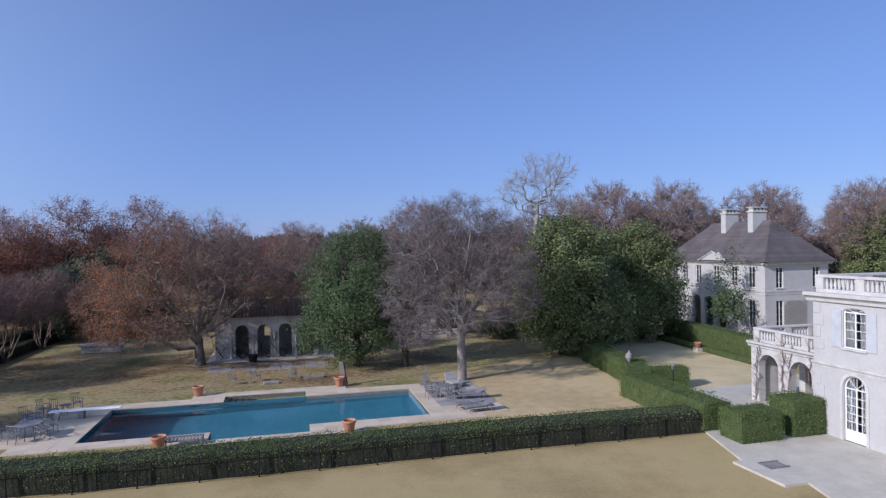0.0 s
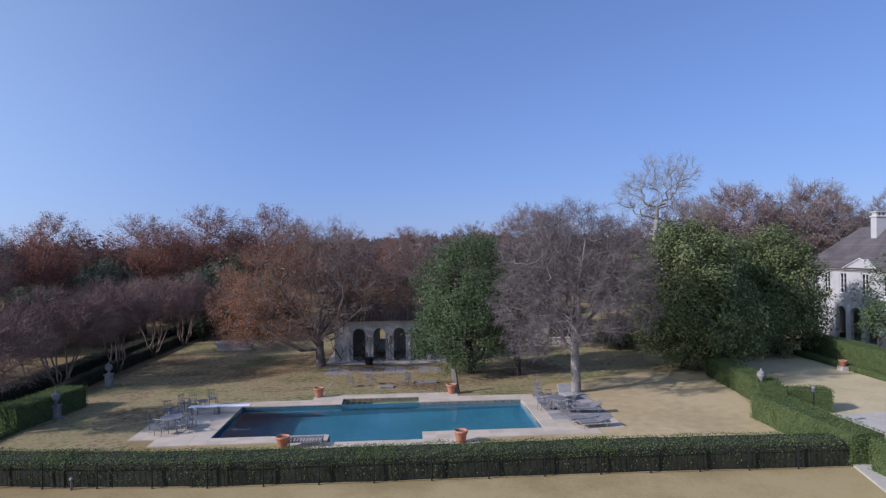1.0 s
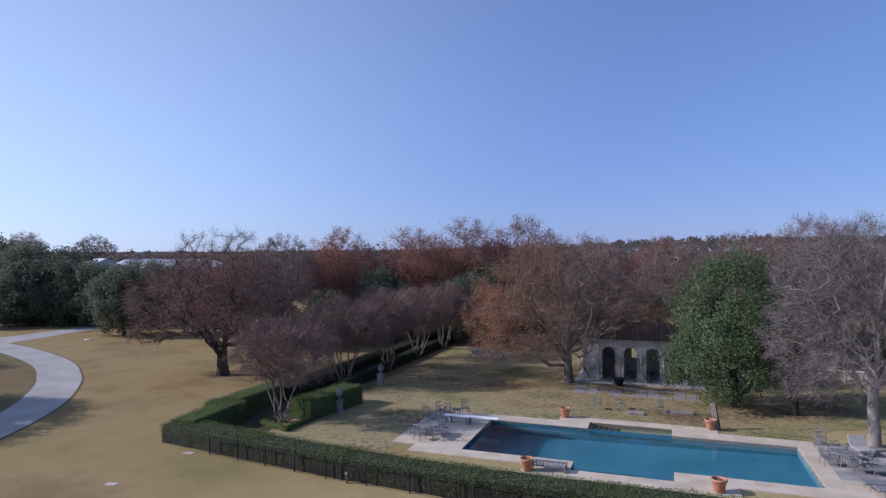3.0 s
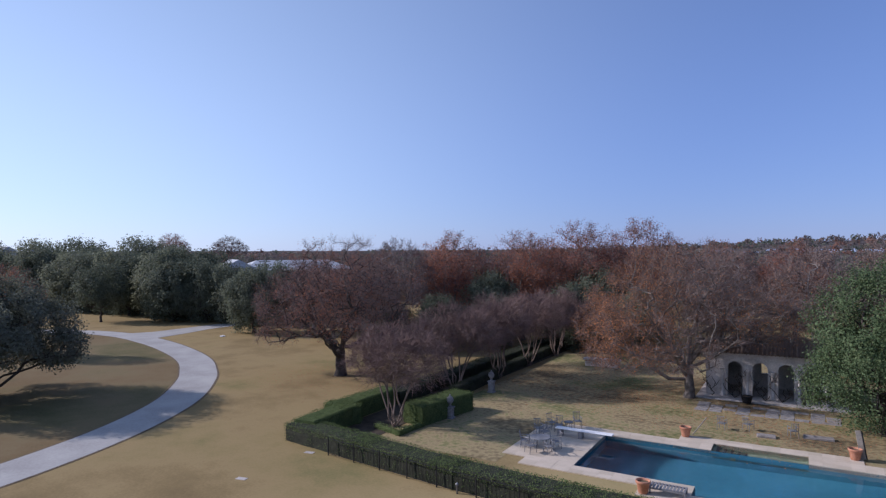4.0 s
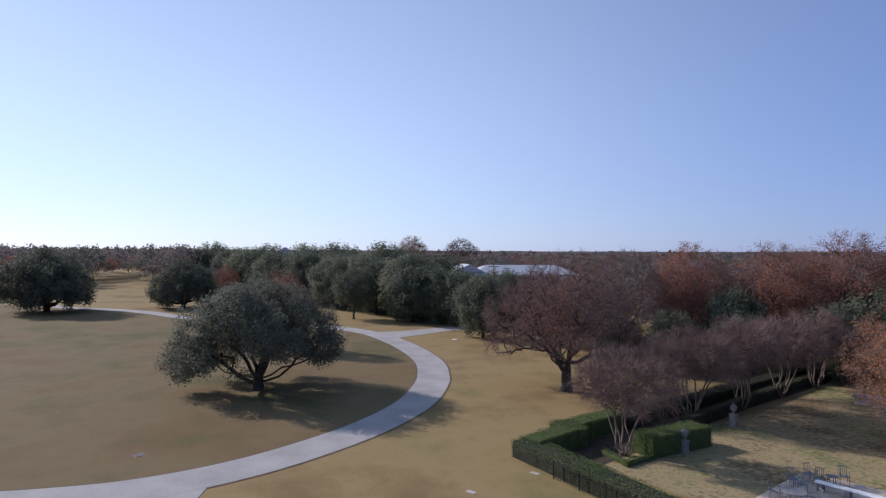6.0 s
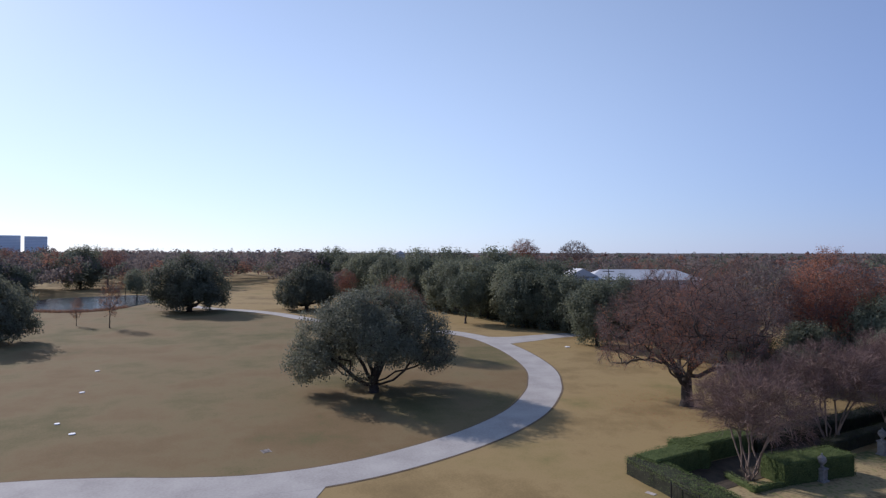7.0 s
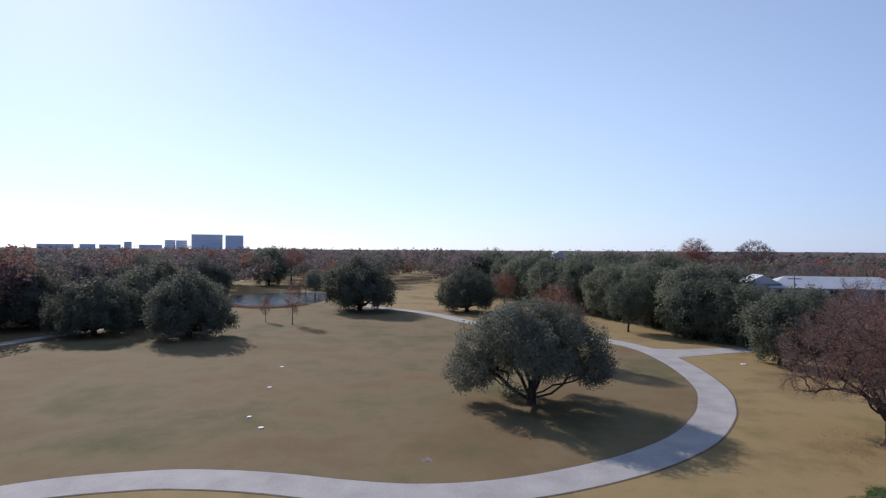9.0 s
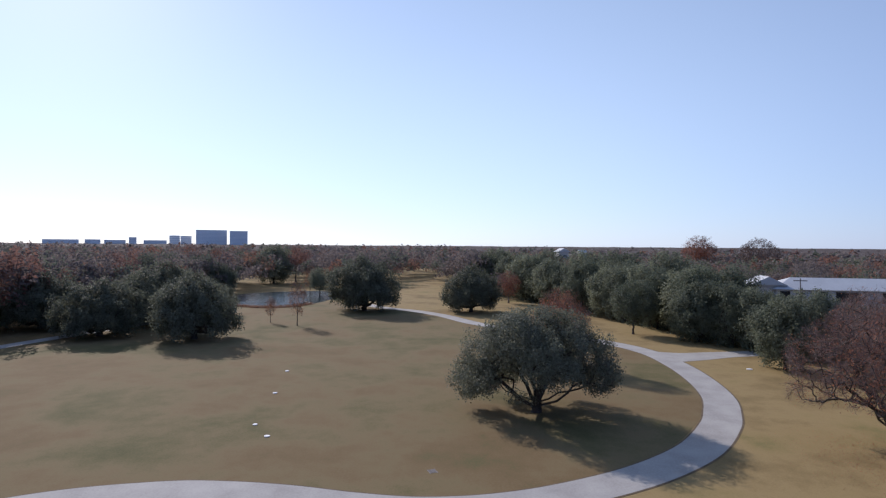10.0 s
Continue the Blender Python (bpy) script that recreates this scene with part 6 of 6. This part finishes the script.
urn(at(-20.0, 2.2), "weathered stone urn on a pedestal before the hedge block")
urn(at(-20.9, 11.0), "weathered stone urn on a pedestal under crape myrtles", 1.2)
urn(at(23.9, 0.6), "weathered stone urn rising above clipped hedges", 1.7)
urn(at(29.6, -10.6, 3.612), "pale stone urn on the loggia's roof terrace", 0.5)

for u, v in ((36.2, 17.6), (36.0, 9.6)):
    ob = thing("planter", "terracotta planter on a low stone block by the forecourt", "planter", at(u, v) @ Matrix.Scale(0.72, 4))
    part("block", boxed(-0.4, 0.4, -0.4, 0.4, 0, 0.5, 0.03), OLD_STONE, ob)
    part("bowl", turned([(0.25, 0.5), (0.3, 0.55), (0.42, 1.05), (0.46, 1.07), (0.46, 1.17), (0.38, 1.17), (0.36, 1.08)], 20, False), TERRACOTTA, ob)
    part("soil", turned([(0.01, 1.1), (0.37, 1.1)], 20, False), SOIL, ob)

lamp = thing("lamp_post", "short dark lamp post beside the hedge", "lamp", at(23.75, -4.6))
part("base", turned([(0.10, 0), (0.10, 0.1), (0.05, 0.16)], 12), IRON, lamp)
part("pole", rod(bmesh.new(), (0, 0, 0.16), (0, 0, 1.95), 0.035, 8), IRON, lamp)
part("lantern", turned([(0.05, 1.95), (0.11, 2.0), (0.12, 2.18), (0.14, 2.2), (0.03, 2.3)], 8), GREY_METAL, lamp)

ob = thing("stone_seat", "long weathered stone garden seat with a raised end", "bench", at(-15.9, 27.2))
part("slab", boxed(-1.9, 1.9, -0.55, 0.55, 0.62, 0.80, 0.03), OLD_STONE, ob)
part("plinth", boxed(-1.7, 1.7, -0.45, 0.45, 0, 0.618, 0.02), OLD_STONE, ob)
part("raised_end", boxed(0.0, 0.85, -0.5, 0.5, 0, 0.12, 0.03, pose(0.75, 0, 0.81, 0, -38, 0)), OLD_STONE, ob)

ob = thing("garden_wall", "pale stone garden wall and steps behind the trees", "wall", at(13.9, 25.0))
part("low_wall", boxed(0, 4.6, 0, 0.5, 0, 0.75, 0.03), OLD_STONE, ob)
part("coping", boxed(-0.05, 4.65, -0.05, 0.55, 0.752, 0.85, 0.02), LIMESTONE, ob)
part("pier", boxed(0.6, 2.4, 0.55, 1.2, 0, 2.3, 0.04), OLD_STONE, ob)

for u, v, w in ((0.0, 8.1, 1.1), (2.9, 9.2, 1.7)):
    ob = thing("stone_slab", "low dark stone slab lying on the grass", "stone", at(u, v, 0, 4))
    part("slab_stone", boxed(-w / 2, w / 2, -0.3, 0.3, 0, 0.16, 0.03), BARK_GREY, ob)
ob = thing("planter_tub", "dark planter tub at the pavilion's columns", "planter", at(-1.7, 16.9, 0.125))
part("tub", turned([(0.3, 0), (0.42, 0.5), (0.44, 0.55), (0.36, 0.55)], 16, False), IRON, ob)
part("soil", turned([(0.01, 0.48), (0.38, 0.48)], 16, False), SOIL, ob)

ob = thing("floor_grate", "grey metal grate set on the pale terrace", "grate", at(21.2, -15.3, 0.105))
for k in range(7):
    part("bar", boxed(-0.45 + 0.13 * k, -0.39 + 0.13 * k, -0.3, 0.3, 0, 0.05), GREY_METAL, ob)
part("rim", box(box(boxed(-0.5, 0.5, -0.36, -0.302, 0, 0.055), -0.5, 0.5, 0.302, 0.36, 0, 0.055), -0.5, -0.455, -0.3, 0.3, 0, 0.055), GREY_METAL, ob)

for x, y, r in ((-52.4, -14.7, 0.25), (-55.8, -16.8, 0.22), (-67.9, -18.4, 0.25), (-79.9, -20.2, 0.26), (-83.9, 42.1, 0.4)):
    ob = thing("valve_cover", "pale concrete valve cover set in the lawn", "cover", pose(x, y, 0), "valve covers in the lawn")
    part("lid", turned([(r, 0), (r, 0.07), (r * 0.92, 0.085), (r * 0.9, 0.08)], 14), WHITE_PAINT, ob)
ob = thing("drain_grate", "dark drain grate in a worn patch of lawn", "grate", pose(-44.6, -0.2, 0.0, 0, 0, 20))
for k in range(6):
    part("bar", boxed(-0.34 + 0.12 * k, -0.27 + 0.12 * k, -0.24, 0.24, 0.0, 0.03), BARK_GREY, ob)
part("rim", box(boxed(-0.4, 0.4, -0.31, -0.245, 0, 0.035), -0.4, 0.4, 0.245, 0.31, 0, 0.035), BARK_GREY, ob)

for x, y in ((-30.2, 16.8), (-31.2, 21.7)):
    ob = thing("stepping_stone", "flat pale stone sunk in the lawn", "stone", pose(x, y, 0, 0, 0, 25), "stones in the lawn")
    part("slab_stone", boxed(-0.3, 0.3, -0.16, 0.16, -0.02, 0.02, 0.008), OLD_STONE, ob)

# iron fence along the lawn side of the long hedge
FENCE = [(-22.3, -8.4), (-20.2, -8.65), (-14.2, -9.5), (-7.1, -10.1), (0, -10.2), (10, -10.2), (21.2, -10.5)]
fence = thing("iron_fence", "low black iron fence in front of the clipped hedge", "fence")
seg = []
for (a, b) in zip(FENCE, FENCE[1:]):
    a, b = Vector(a), Vector(b)
    n = max(1, round((b - a).length / 2.3))
    seg += [(a.lerp(b, k / n), a.lerp(b, (k + 1) / n)) for k in range(n)]
picks = bmesh.new()
for a, b in seg:
    A, B = spot(*a), spot(*b)
    for z, r in ((1.0, 0.02), (0.12, 0.018)):
        part("rail", rod(bmesh.new(), A + Vector((0, 0, z)), B + Vector((0, 0, z)), r, 5), IRON, fence)
    part("fence_post", rod(bmesh.new(), A, A + Vector((0, 0, 1.12)), 0.035, 6), IRON, fence)
    for k in range(1, 9):
        p = A.lerp(B, k / 9)
        rod(picks, p + Vector((0, 0, 0.1)), p + Vector((0, 0, 1.0)), 0.007, 3)
tagged(part("picket_run", picks, IRON, fence), kind="stuff")
ob = thing("bollard", "short grey bollard light on the lawn", "bollard", pose(-20.5, 23.2, 0))
part("post_body", turned([(0.05, 0), (0.05, 0.42), (0.09, 0.44), (0.09, 0.5), (0.03, 0.55)], 12), GREY_METAL, ob)

# utility pole by the white building
ob = thing("utility_pole", "wooden utility pole with a crossarm", "pole", pose(-128, 74, 0, 0, 0, 70))
part("pole", rod(bmesh.new(), (0, 0, 0), (0, 0, 10.4), 0.16, 8, 0.11), BARK_GREY, ob)
part("crossarm", boxed(-1.3, 1.3, -0.08, 0.08, 9.8, 10.0), BARK_GREY, ob)



def litter(cx, cy, r, count, seed, mat, label):
    """Fallen leaves, thickest under the tree."""
    g = np.random.default_rng(seed)
    a, d = g.uniform(0, 2 * math.pi, count), r * np.sqrt(g.uniform(0, 1, count)) * g.uniform(0.4, 1, count)
    P = np.stack([cx + d * np.cos(a), cy + d * np.sin(a), np.full(count, 0.03)], 1)
    V, F = leaf_cards(P, np.tile((0, 0, 1.0), (count, 1)), 0.045, g, 0.25)
    tagged(part("fallen_leaves", mesh_from("fallen_leaves", V, F), mat), label, "leaves", kind="stuff")


litter(-19, 49.5, 13, 6000, 1, LEAF_RUST, "fallen rust leaves on the grass under the oak")
litter(-12, 46, 9, 3500, 2, LEAF_RUST, "fallen rust leaves before the pavilion")
litter(-48, 36, 11, 3000, 3, LEAF_RED, "fallen brown leaves under the bare oak")
for u, v, turn in ((-2.65, 8.6, 170), (-1.1, 9.2, 150), (1.5, 8.9, 200)):
    garden_chair(at(u, v, 0.012, turn), "pale metal garden chair on the grass by the pool", "chairs on the pool lawn")
litter(-28, 50, 14, 7000, 4, LEAF_RUST, "fallen brown leaves across the pool garden")

paving()
rp = random.Random(9)
flags = thing("flagstone_terrace", "worn grey flagstone terrace before the pavilion", "paving", kind="structure")
for i in range(10):
    for j in range(4):
        if rp.random() < 0.85:
            b = boxed(-0.44, 0.44, -0.33, 0.33, -0.06, 0.0, 0.02)
            part("flagstone", b, URN_STONE, flags, "", at(-4.6 + 0.95 * i + rp.uniform(-0.04, 0.04), 13.6 + 0.75 * j + rp.uniform(-0.04, 0.04), 0.035 + rp.uniform(-0.006, 0.006), rp.uniform(-3, 3)))
